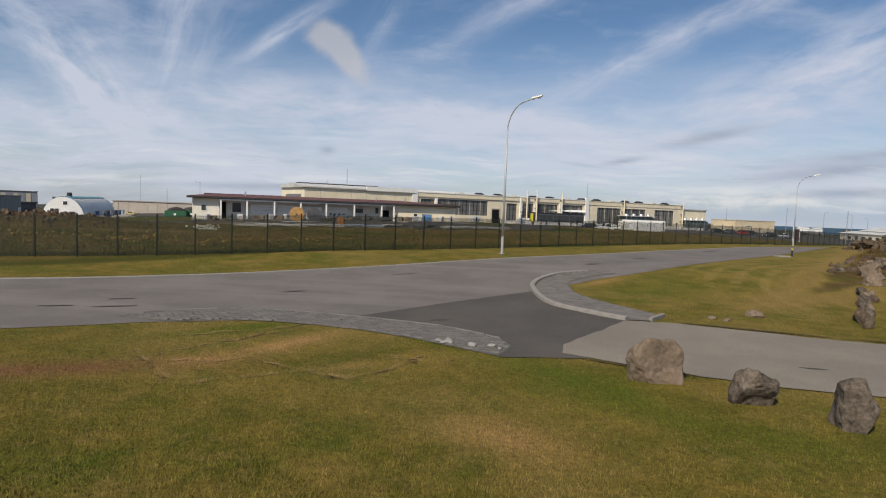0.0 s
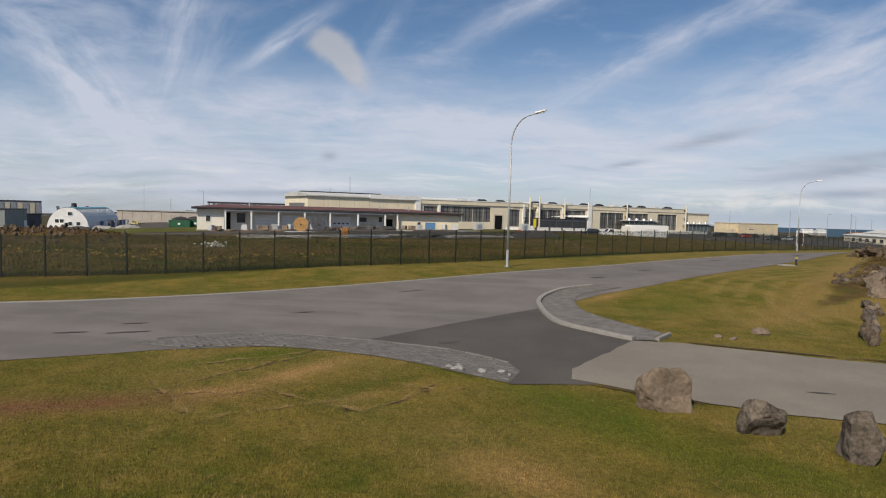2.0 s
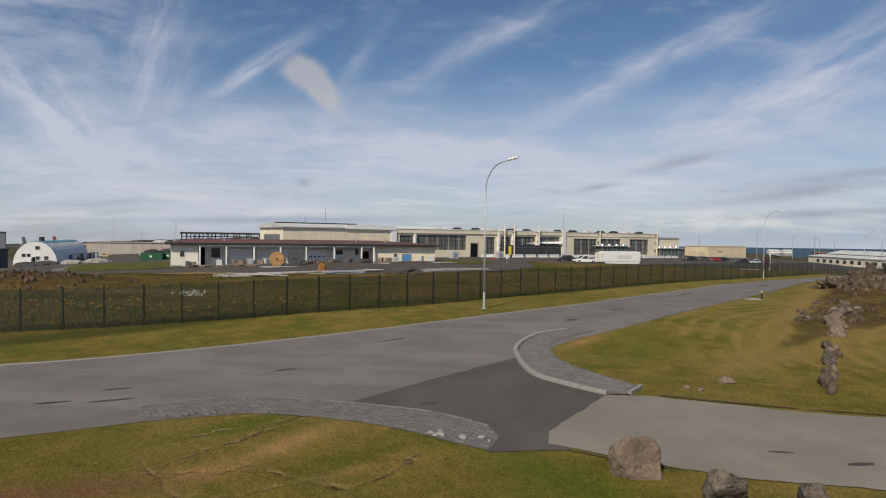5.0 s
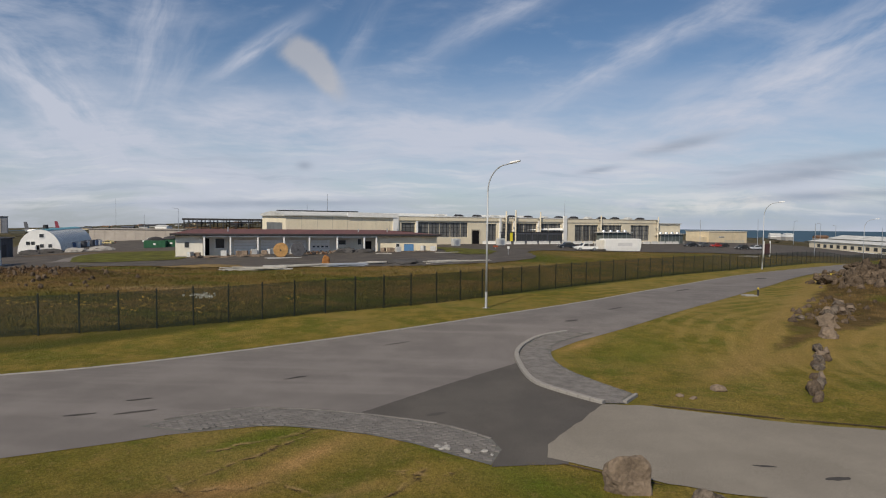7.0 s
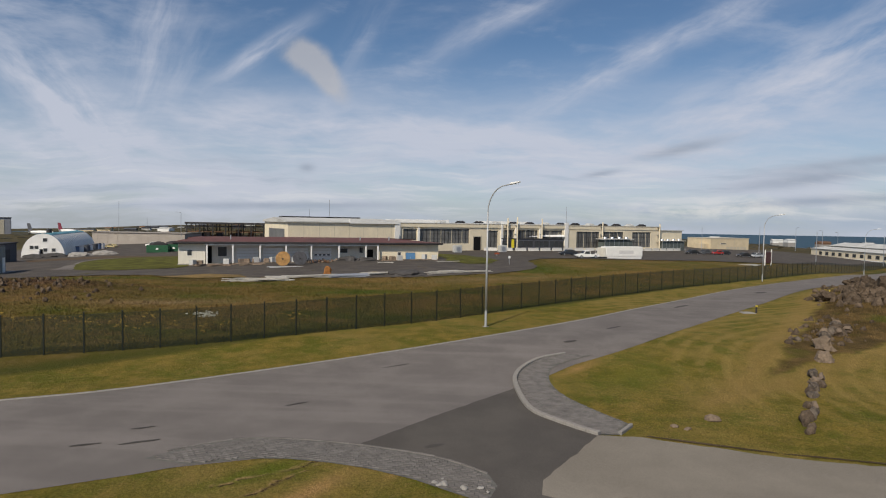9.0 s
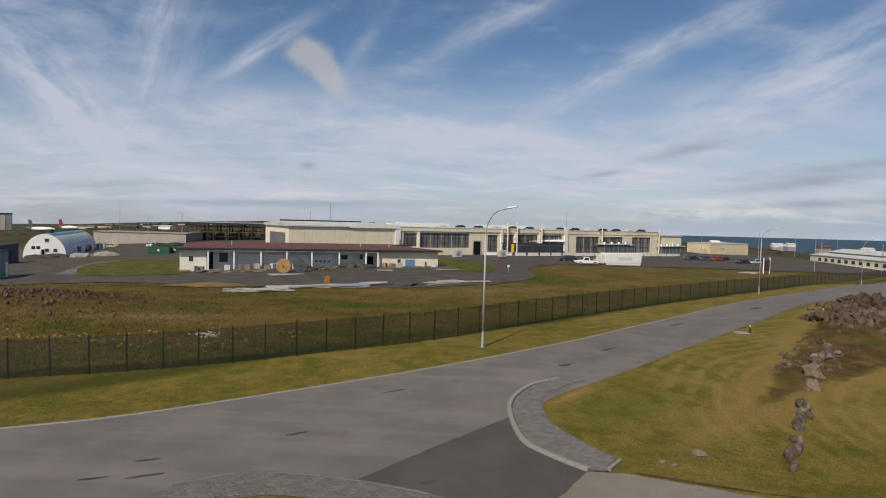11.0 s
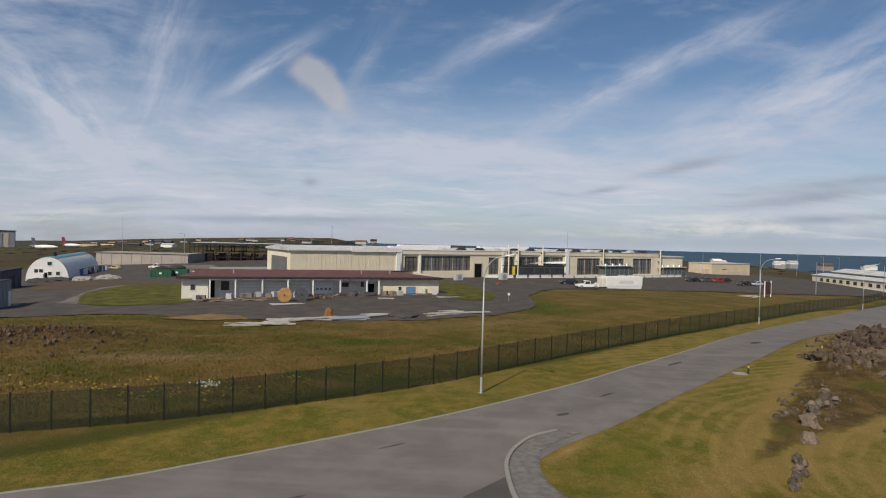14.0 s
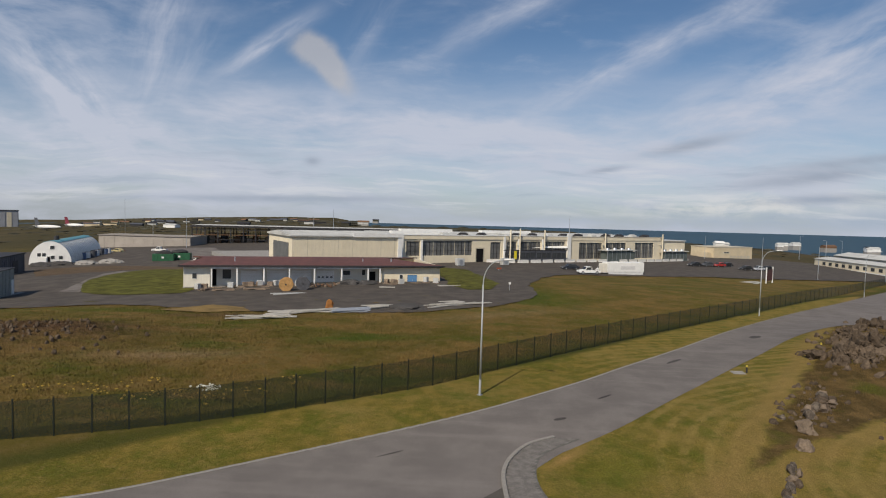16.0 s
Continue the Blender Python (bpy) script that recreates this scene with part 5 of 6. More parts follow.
def far_things():
    rng = random.Random(21)
    # Big hangar, aircraft and scattered houses near the skyline.
    root = thing("hangar", "tall grey airport hangar on the skyline", "hangar", pose(-889, 946, -27, 0, 0, 40))
    part("body", box(0, 84, 0, 60, -5, 29), mat("grey hangar sheet", (0.24, 0.25, 0.28), 0.7, vary=0.1, scale=0.05), root)
    part("roof", box(-1, 85, -1, 61, 29, 30), DARK, root)
    for i in range(9):
        part("door_leaf", box(4 + i * 9, 11 + i * 9, -0.6, -0.05, 0, 26), CREAM_DARK if i % 2 else MATS["grey hangar sheet"], root)
    for x, y, L, turn, tail in ((-514, 668, 30, 8, GREY_BLUE), (-534, 742, 24, 12, mat("maroon tail paint", (0.2, 0.03, 0.05), 0.5))):
        z = ground_at(x, y)
        root = thing("airplane", "white parked jet airliner with coloured tail", "airplane", pose(x, y, z + 3.0, 0, 0, turn), "parked aircraft")
        bm = bmesh.new()
        bmesh.ops.create_uvsphere(bm, u_segments=16, v_segments=12, radius=1.0, matrix=Matrix.Diagonal((L / 2, 2.3, 2.3, 1)))
        part("fuselage", bm, WHITE, root, smooth=True)
        t2 = prism([(-0.15, 1.0), (0.15, 1.0), (0.15, 10.5), (-0.15, 10.5)], -L / 2 + 0.5, -L / 2 + 5.5)
        for v in t2.verts:
            if v.co.z > 3:
                v.co.x -= 3.0 if v.co.x > -L / 2 + 3 else 1.5
        part("tail_fin", t2, tail, root)
        part("wing", box(-3, 3, -15, 15, -1.0, -0.7), GALV, root)
        part("tailplane", box(-L / 2 + 0.5, -L / 2 + 3, -5.5, 5.5, 1.2, 1.4), WHITE, root)
        for x2 in (L / 2 - 4, -2):
            part("wheel_leg", rod((x2, 0, -3.0), (x2, 0, -1.5), 0.35), DARK, root)
    for x, y, w2, d, h, wall, roof in ((-335, 600, 14, 9, 3.2, WHITE, ROOF_GREY), (157, 410, 6, 4, 2.2, WHITE, WHITE), (168, 425, 4, 4, 1.3, WHITE, ROOF_GREY), (240, 500, 5, 4, 1.8, WHITE, ROOF_GREY),
                                       (258, 536, 8, 5, 1.5, WHITE, ROOF_GREY), (290, 575, 8, 6, 2, WHITE, ROOF_GREY), (318, 574, 12, 6, 1.6, RUST, RUST), (335, 540, 4, 4, 2.2, WHITE, ROOF_GREY),
                                       (350, 560, 9, 6, 3, WHITE, ROOF_GREY), (365, 590, 9, 6, 2.6, WHITE, DARK)):
        pitched("house", "small distant pale house near the shore", x, y, rng.uniform(-15, 15), w2, d, h, h + 1.3, wall, roof)
    for _ in range(46):
        u = rng.uniform(-0.72, -0.18)
        y = rng.uniform(650, 1500)
        pitched("house", "small distant building on the skyline", u * y, y, rng.uniform(-20, 20), rng.uniform(8, 26), 9, rng.uniform(2.0, 4), rng.uniform(4.2, 5.5), rng.choice((ROOF_GREY, GREY_BLUE, DARK, TAN, DARK, HILL)), rng.choice((HILL, DARK, RUST, GREY_BLUE)))
    # Low dark scrub on the land, and far hills across the water.
    bm = bmesh.new()
    for _ in range(700):
        u = rng.uniform(-0.85, 0.6)
        y = rng.uniform(300, 1200)
        x = u * y
        if x / y > -0.2 and y > np.interp(x / y, COAST_U, COAST_Y) - 25:
            continue
        r = rng.uniform(1.0, 3.0) * y / 600
        bmesh.ops.create_icosphere(bm, subdivisions=1, radius=1.0, matrix=Matrix.Translation((x, y, ground_at(x, y))) @ Matrix.Diagonal((r * 2.5, r * 1.2, r * 0.4, 1)))
    for v in bm.verts:
        v.co += Vector((rng.uniform(-1, 1), rng.uniform(-1, 1), rng.uniform(-0.3, 0.3)))
        v.co = lay(*v.co)[:3]
    single("scrub", bm, HILL, "low dark scrub on the far land", "scrub", Matrix(), kind="stuff")
    bm = bmesh.new()
    n = 80
    top = [(600 + 46 * i, 4880, -46) for i in range(n)]
    for i in range(n - 1):
        h0, h1 = (62 * math.sin(math.pi * j / (n - 1)) ** 0.7 * (0.55 + 0.45 * noise.noise(Vector((j * 0.16, 2, 0)))) for j in (i, i + 1))
        a, b = top[i], top[i + 1]
        bm.faces.new([bm.verts.new(lay(*p)[:3]) for p in (a, b, (b[0], 4890, -46 + h1), (a[0], 4890, -46 + h0))])
    # Haze over the hills is put into one flat, self-glowing blue.
    m = bpy.data.materials.new("far hills with painted haze")
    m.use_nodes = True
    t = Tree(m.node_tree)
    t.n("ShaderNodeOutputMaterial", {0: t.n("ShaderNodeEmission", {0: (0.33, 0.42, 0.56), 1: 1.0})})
    tagged(new("backdrop", put(bm, "backdrop", m)), "blue hills across the water with haze painted in", "hills", kind="structure")


def mast(x, y, h, label="thin grey pole with a small lamp", arm=0.0, turn=0.0):
    root = thing("lamp_post", label, "lamp post", pose(x, y, ground_at(x, y) - 0.1, 0, 0, turn), "poles in the yard")
    part("pole", rod((0, 0, 0), (0, 0, h), 0.11, 0.07, 8), GALV, root)
    if arm:
        part("arm", rod((0, 0, h), (arm, 0, h + 0.15), 0.05, 0.05, 6), GALV, root)
        part("lamp_head", box(arm - 0.1, arm + 0.6, -0.15, 0.15, h + 0.1, h + 0.25), GALV, root)


# ---- vehicles ----
def wheel(parent, x, y, r):
    t = part("wheel", rod((x, y - 0.11, r), (x, y + 0.11, r), r, r, 16), RUBBER, parent)
    part("rim", rod((x, y - 0.125, r), (x, y + 0.125, r), r * 0.6, r * 0.6, 12), GALV, t)


def car(x, y, turn, paint, label, pickup=False, group="cars in the yard"):
    L, W = (5.3, 1.85) if pickup else (4.4, 1.75)
    root = thing("pickup_truck" if pickup else "car", label, "pickup" if pickup else "car", pose(x, y, ground_at(x, y) + 0.06, 0, 0, turn), group)
    h, top = (1.02, 1.78) if pickup else (0.88, 1.45)
    low = prism([(0.0, 0.35), (0.0, h * 0.85), (0.9, h), (L - 0.1, h), (L, h * 0.8), (L, 0.35)], -W / 2, W / 2)
    cab0, cab1 = (1.25, 3.2) if pickup else (1.1, L - 0.35)
    cab = prism([(cab0, h - 0.02), (cab0 + 0.65, top), (cab1 - (0.15 if pickup else 0.7), top), (cab1, h - 0.02)], -W / 2 + 0.08, W / 2 - 0.08)
    for bm in (low, cab):
        bmesh.ops.rotate(bm, cent=(0, 0, 0), matrix=Matrix.Rotation(radians(-90), 3, "Z"), verts=bm.verts)
        bmesh.ops.bevel(bm, geom=bm.edges[:], offset=0.05, segments=2, affect="EDGES")
    part("body", low, paint, root)
    c = part("cab", cab, paint, root)
    for s in (-1, 1):
        g = prism([(cab0 + 0.3, h + 0.06), (cab0 + 0.72, top - 0.1), (cab1 - (0.3 if pickup else 0.8), top - 0.1), (cab1 - 0.25, h + 0.06)], -0.02, 0.02)
        bmesh.ops.rotate(g, cent=(0, 0, 0), matrix=Matrix.Rotation(radians(-90), 3, "Z"), verts=g.verts)
        bmesh.ops.translate(g, vec=(0, s * (W / 2 - 0.075), 0), verts=g.verts)
        part("side_window", g, GLASS, c)
    part("windscreen", box(-0.02, 0.02, -W / 2 + 0.2, W / 2 - 0.2, -0.36, 0.36), GLASS, c, m=pose(cab0 + 0.29, 0, (h + top) / 2 + 0.03, 0, 42, 0))
    for wx in (0.85, L - 0.95):
        for s in (-1, 1):
            wheel(root, wx, s * (W / 2 - 0.1), 0.38 if pickup else 0.32)
    for s in (-1, 1):
        part("headlight", box(-0.03, 0.05, s * 0.62 - 0.16, s * 0.62 + 0.16, h * 0.62, h * 0.8), WHITE, root)
        part("tail_light", box(L - 0.04, L + 0.02, s * 0.7 - 0.1, s * 0.7 + 0.1, h * 0.6, h * 0.85), mat("red lens", (0.4, 0.02, 0.02), 0.4), root)
    part("bumper", box(-0.08, 0.1, -W / 2 + 0.05, W / 2 - 0.05, 0.3, 0.5), DARK, root)
    if pickup:
        part("load_bed", box(3.3, L - 0.1, -W / 2 + 0.12, W / 2 - 0.12, 1.0, 1.03), DARK, root)


def vehicles():
    P = lambda n, c: mat(n, c, 0.35, vary=0.05, scale=0.6)
    car(22.9, 138.4, 14, WHITE, "white pickup truck parked on the gravel yard", True)
    car(20.6, 149.5, 12, P("dark blue car paint", (0.02, 0.025, 0.035)), "dark car parked behind the white pickup")
    car(28.9, 145.5, 60, WHITE, "small white car beside the white trailer")
    car(64.0, 185.3, 30, P("black car paint", (0.015, 0.015, 0.017)), "black car parked in the far yard")
    car(69.0, 188.6, 30, P("grey car paint", (0.08, 0.085, 0.09)), "grey car parked in the far yard")
    car(73.2, 190.0, 30, P("red car paint", (0.45, 0.03, 0.025)), "red car parked in the far yard")
    car(76.5, 192.5, 30, P("black car paint", (0, 0, 0)), "black car parked in the far yard")
    car(77.8, 181.6, 28, P("black car paint", (0, 0, 0)), "black car parked near the sign")
    car(82.4, 184.0, 28, P("silver car paint", (0.5, 0.52, 0.55)), "silver car parked near the sign")
    car(86.6, 187.2, 28, P("black car paint", (0, 0, 0)), "dark car parked near the sign")
    car(-139, 233, 10, WHITE, "white van-like car at the back of the yard", True)
    car(-114, 197, 5, WHITE, "white pickup beside the green skips", True)
    car(-128.5, 197.5, -15, P("sandy car paint", (0.5, 0.42, 0.22)), "sandy white car beside the round-roofed hut")
    # White box trailer.
    turn = math.degrees(math.atan2(3.8, 9.6))
    root = thing("trailer", "white box trailer parked on the gravel yard", "trailer", pose(30.2, 141.0, -0.35, 0, 0, turn))
    part("box_body", box(0, 10.2, 0, 2.5, 0.55, 3.0, bevel=0.12), WHITE, root, "white box body")
    part("frame_rail", box(0.1, 10.1, 0.3, 2.2, 0.4, 0.56), DARK, root)
    part("skirt", box(0.3, 9.9, 0.02, 0.06, 0.05, 0.55), WHITE, root)
    part("drawbar", box(-1.2, 0.0, 1.0, 1.5, 0.45, 0.6), DARK, root)
    part("cab_end", box(-1.0, -0.02, 0.1, 2.4, 0.5, 2.7, bevel=0.1), SIDING, root)
    part("side_lettering", box(3.6, 7.6, -0.012, -0.003, 1.3, 2.1), mat("faded grey lettering bar", (0.62, 0.61, 0.6), 0.6), root)
    for wx in (1.6, 7.2, 8.2):
        for wy in (0.25, 2.25):
            wheel(root, wx, wy, 0.45)
    # Dark glazed cabins with a yellow board, behind the barriers.
    for i in range(4):
        x, y = 6.6 + i * 4.75, 167.2 + i * 2.7
        root = thing("site_cabin", "dark blue-grey glazed cabin behind the barriers", "cabin", pose(x, y, ground_at(x, y), 0, 0, 29.5), "dark cabins in a row")
        part("body", box(0, 5.3, 0, 2.6, 0.2, 3.3), GREY_BLUE, root)
        part("roof", box(-0.1, 5.4, -0.1, 2.7, 3.3, 3.5), DARK, root)
        part("foot", box(0.3, 5.0, 0.2, 2.4, -0.5, 0.2), DARK, root)
        for j in range(3):
            opening(root, 0.4 + j * 1.65, 1.7 + j * 1.65, 1.2, 2.7, frame_material=DARK)
        if i == 0:
            part("yellow_board", box(3.3, 4.2, -0.1, -0.075, 0.8, 3.2), YELLOW, root, "bright yellow board")
    for x, y, L in ((6.5, 170.5, 5.0), (13.5, 174, 8.5), (21.0, 178.5, 5.5)):
        root = thing("canopy", "white curved canopy above the dark cabins", "canopy", pose(x, y, ground_at(x, y), 0, 0, 31), "white canopies")
        arc = [(-0.9 + 1.8 * k / 8, 4.1 + 0.55 * math.sin(math.pi * k / 8)) for k in range(9)]
        part("cover", prism(arc + [(y2, z - 0.12) for y2, z in arc[::-1]], 0, L), WHITE, root)
        for px2 in (0.15, L - 0.15):
            part("leg", rod((px2, 0.85, 0), (px2, 0.85, 4.15), 0.06), WHITE, root)
    # Plant enclosures in grey-green mesh.
    mesh_grey = mat("grey-green plant enclosure", (0.12, 0.14, 0.13), 0.6, 0.2, vary=0.2, scale=0.6)
    for x, y, L, h in ((39, 184.5, 12.5, 4.2), (62.5, 205, 12, 3.9)):
        root = thing("plant_enclosure", "grey-green fenced plant enclosure with cowls on top", "enclosure", pose(x, y, ground_at(x, y), 0, 0, 36), "plant enclosures")
        for i in range(6):
            part("panel", box(i * L / 6 + 0.06, (i + 1) * L / 6 - 0.06, 0, 0.08, 0.1, h - 0.9), mesh_grey, root)
            part("post", box(i * L / 6 - 0.06, i * L / 6 + 0.06, -0.04, 0.12, 0, h - 0.6), GALV, root)
        part("roof", box(-0.4, L + 0.4, -0.4, 3.4, h - 0.6, h - 0.4), ROOF_GREY, root)
        part("core", box(0.4, L - 0.4, 0.5, 3.2, 0, h - 0.6), mesh_grey, root)
        for i in range(4):
            part("cowl", rod((1.4 + i * (L - 2.8) / 3, 1.4, h - 0.4), (1.4 + i * (L - 2.8) / 3, 1.4, h + 0.15), 0.7, 0.55, 10), GALV, root)
    # Jersey barriers.
    line = curve_through([(3.5, 163.2), (11.8, 165.6), (32, 180), (52.9, 194.8), (72, 212)], 4.1)
    shape = prism([(-0.32, 0), (-0.32, 0.12), (-0.14, 0.4), (-0.1, 0.95), (0.1, 0.95), (0.14, 0.4), (0.32, 0.12), (0.32, 0)], -1.8, 1.8)
    me = put(shape, "barrier", mat("whitewashed concrete", (0.62, 0.6, 0.56), 0.85, vary=0.1, dirt=0.3))
    for p, q in zip(line[:-1], line[1:]):
        single("barrier", me, None, "whitish concrete road barrier in a row", "barrier", pose(*p, ground_at(*p) + 0.05, 0, 0, math.degrees(math.atan2(*(q - p)[::-1]))), "concrete barriers")
    for x, y in ((-6.0, 147.5), (5.5, 154.5)):
        root = thing("air_unit", "pale grey ventilation unit beside the hall wall", "ventilation unit", pose(x, y, ground_at(x, y), 0, 0, 35), "ventilation units")
        part("body", box(0, 2.2, -0.6, 0.6, 0.2, 2.0, bevel=0.1), TIN, root)
        part("duct", rod((1.1, -0.66, 1.1), (1.1, -0.58, 1.1), 0.6, 0.6, 16), GALV, root)
        part("foot", box(0.2, 2.0, -0.5, 0.5, -0.3, 0.2), DARK, root)


# ---- yard clutter ----
def reel(x, y, turn, r, material, label):
    root = thing("cable_reel", label, "cable reel", pose(x, y, ground_at(x, y) + 0.06 + r, 0, 0, turn), "cable reels")
    for s in (-0.5, 0.42):
        fl = part("flange", rod((0, s, 0), (0, s + 0.08, 0), r, r, 32), material, root)
        for i in range(7):
            z = -r * 0.78 + i * r * 0.26
            hw = math.sqrt(max(0.05, r * r * 0.95 - z * z))
            part("plank", box(-hw, hw, s - 0.025, s - 0.002, z - 0.11, z + 0.11), material, fl)
    part("drum", rod((0, -0.42, 0), (0, 0.42, 0), r * 0.55, r * 0.55, 20), WOOD_GREY, root)
    part("hub", rod((0, -0.58, 0), (0, 0.55, 0), 0.14, 0.14, 10), DARK, root)


def plank_pile(x, y, turn, L, n, material, label, name="timber_pile", wide=0.3):
    rng = random.Random(int(x * 13 + y))
    root = thing(name, label, "pile", pose(x, y, ground_at(x, y) + 0.06, 0, 0, turn), "piles of material")
    for i in range(n):
        a, lay = rng.uniform(-16, 16), i // 3
        part("plank", box(-L / 2, L / 2, -wide / 2, wide / 2, 0, 0.09), material, root, m=pose(rng.uniform(-0.14, 0.14) * L, rng.uniform(0.7, 1.6) * (i % 3 - 1) * wide * 1.3, lay * 0.1, 0, 0, a))


def pallet(x, y, turn, k):
    root = thing("pallet", "grey weathered wooden pallet with junk", "pallet", pose(x, y, ground_at(x, y) + 0.06, 0, 0, turn), "pallets before the building")
    for i in range(5):
        part("slat", box(-0.6, 0.6, -0.4 + i * 0.2 - 0.06, -0.4 + i * 0.2 + 0.06, 0.11, 0.135), WOOD_GREY, root)
    for yy in (-0.38, 0, 0.38):
        part("bearer", box(-0.6, 0.6, yy - 0.05, yy + 0.05, 0, 0.11), WOOD_GREY, root)
    if k % 2:
        part("crate", box(-0.5, 0.45, -0.35, 0.35, 0.14, 0.7 + 0.1 * (k % 4), bevel=0.03), (WOOD, WOOD_GREY, RUST, TIN)[k % 4], root)


def heap(x, y, rx, ry, h, material, label):
    bm = bmesh.new()
    bmesh.ops.create_icosphere(bm, subdivisions=4, radius=1.0)
    for v in bm.verts:
        d = 1 + 0.25 * noise.fractal(v.co * 2 + Vector((x, y, 0)), 1.0, 2.0, 4)
        f = max(0.0, v.co.z)
        v.co = Vector((v.co.x * rx * d, v.co.y * ry * d, (f ** 0.8 if f > 0 else 0) * h * d - (0.1 if f <= 0 else 0)))
    single("mound", bm, material, label, "heap", pose(x, y, ground_at(x, y) + 0.05), "heaps in the yard")


def clutter():
    reel(-30.9, 92.2, 14, 1.12, WOOD, "large orange-brown wooden cable reel on the gravel")
    reel(-28.6, 93.6, 22, 1.1, mat("dark grey reel wood", (0.09, 0.09, 0.1), 0.85, vary=0.25), "large dark grey cable reel on the gravel")
    rng = random.Random(9)
    for k in range(26):
        s = rng.uniform(0.02, 0.44)
        x, y = -49.4 + 42.1 * s, 94.6 + 15.9 * s - rng.uniform(0.5, 3.0)
        pallet(x, y, rng.uniform(0, 90), k)
    for k in range(12):
        s = rng.uniform(0.76, 0.99)
        pallet(-49.4 + 42.1 * s, 94.6 + 15.9 * s - rng.uniform(0.7, 4.5), rng.uniform(0, 90), k)
    for x, y, t, L, n, m2, lab, wide in (
        (-25.4, 66.2, 20, 6.0, 10, BOARD, "pile of weathered white boards on the grass edge", 0.22), (-23.6, 69.3, 10, 3.2, 6, BOARD, "pale metal sheets on the yard edge", 0.9),
        (-20.2, 72.2, 28, 6.2, 8, BOARD, "long pale pipes on the yard edge", 0.35), (-16.0, 73.4, 20, 4.6, 9, mat("pale blue-grey sheet", (0.3, 0.32, 0.36), 0.6, vary=0.1), "stack of pale blue-grey sheets", 0.5),
        (-12.0, 77.6, 28, 5.6, 8, BOARD, "white insulation boards on the yard edge", 0.45), (-2.5, 81.3, 38, 9.0, 8, BOARD, "long white beams on the yard edge", 0.2),
        (-3.5, 84.0, 30, 3.2, 3, BOARD, "short white boards on the yard", 0.5), (-36.5, 93.6, 15, 3.5, 8, WOOD_GREY, "grey timber pile before the veranda", 0.25), (-41.0, 92.2, 25, 3.5, 8, WOOD_GREY, "grey timber pile before the veranda", 0.25),
        (-44.5, 92.2, 80, 2.0, 12, WOOD_GREY, "stacked grey timber before the veranda", 0.25), (-15.4, 99.2, 15, 2.6, 4, BOARD, "pale boards before the low building", 0.4), (-5.0, 104.0, 20, 4.0, 4, BOARD, "pale boards beside the low building", 0.4),
        (-29.0, 89.0, 20, 5.0, 3, TIN, "pale strip of metal on the yard", 0.3)):
        plank_pile(x, y, t, L, n, m2, lab, wide=wide)
    heap(-22.6, 102.6, 2.2, 1.4, 0.9, HEAP, "dark gravel heap before the veranda")
    heap(-20.0, 103.4, 2.0, 1.3, 0.7, HEAP, "dark gravel heap before the veranda")
    heap(-9.2, 76.3, 2.6, 1.6, 0.7, HEAP, "low dark gravel heap on the yard edge")
    for k in range(14):
        x, y = rng.gauss(-26.6, 1.6), rng.gauss(98.2, 0.9)
        L = rng.uniform(0.7, 1.8)
        root = thing("scrap_part", "rusty brown scrap metal before the garage door", "scrap", pose(x, y, ground_at(x, y) + 0.1, rng.uniform(-30, 30), rng.uniform(-30, 30), rng.uniform(0, 360)), "scrap heap")
        part("beam", box(-L / 2, L / 2, -0.12, 0.12, 0, 0.25, bevel=0.02), (RUST, WOOD_GREY, DARK)[k % 3], root)
        part("tube", rod((0, -0.4, 0.2), (0, 0.4, 0.5), 0.1), (DARK, RUST)[k % 2], root)
    for k, (x, y, c) in enumerate(((-88.5, 153.5, 0), (-85.5, 156.5, 1))):
        root = thing("skip", "dark green metal skip full of scrap", "skip", pose(x, y, ground_at(x, y), 0, 0, 15), "green skips")
        part("tub", box(0, 5.5, -1.2, 1.2, 0.2, 2.2, bevel=0.08), GREEN_PAINT, root)
        for i in range(6):
            part("rib", box(0.3 + i, 0.42 + i, -1.28, -1.2, 0.3, 2.1), GREEN_PAINT, root)
        part("load", boulder_mesh(90 + k, (4.6, 1.8, 1.2), DARK, 5, 2), None, root, m=pose(2.7, 0, 1.9))
        part("marking", box(2.4, 3.0, -1.3, -1.285, 1.0, 1.5), WHITE, root)
    for k in range(8):
        x, y = -116.5 - k * 1.25 + rng.uniform(-1, 1), 166 + k * 3.4
        root = thing("tank", "blue and white drums beside the round-roofed hut", "drum", pose(x, y, ground_at(x, y) + 0.05, 0, 0, k * 20), "drums beside the hut")
        part("shell", rod((0, 0, 0), (0, 0, 1.9), 0.9, 0.9, 14), (mat("faded blue drum", (0.12, 0.17, 0.28), 0.6), WHITE, GREY_BLUE)[k % 3], root)
        part("lid", rod((0, 0, 1.9), (0, 0, 2.0), 0.8, 0.7, 14), DARK, root)
    for x, y, rx in ((-109, 146, 4), (-103, 147, 3), (-113, 144, 3), (-98, 150, 3.5)):
        heap(x, y, rx, 2.0, 1.1, HEAP if x < -105 else CONCRETE, "earth heap before the round-roofed hut")
    # Notice board on two posts, white slab, small signs.
    root = thing("notice_board", "brown-red board on two posts beside the yard", "sign", pose(67.5, 143.0, ground_at(67.5, 143), 0, 0, 48))
    part("board", box(0, 4.2, -0.04, 0.04, 0.6, 3.2), mat("brown-red board", (0.1, 0.035, 0.03), 0.7, vary=0.15), root)
    for x in (-0.1, 4.3):
        part("post", box(x - 0.1, x + 0.1, -0.1, 0.1, -0.2, 3.8), WHITE, root)
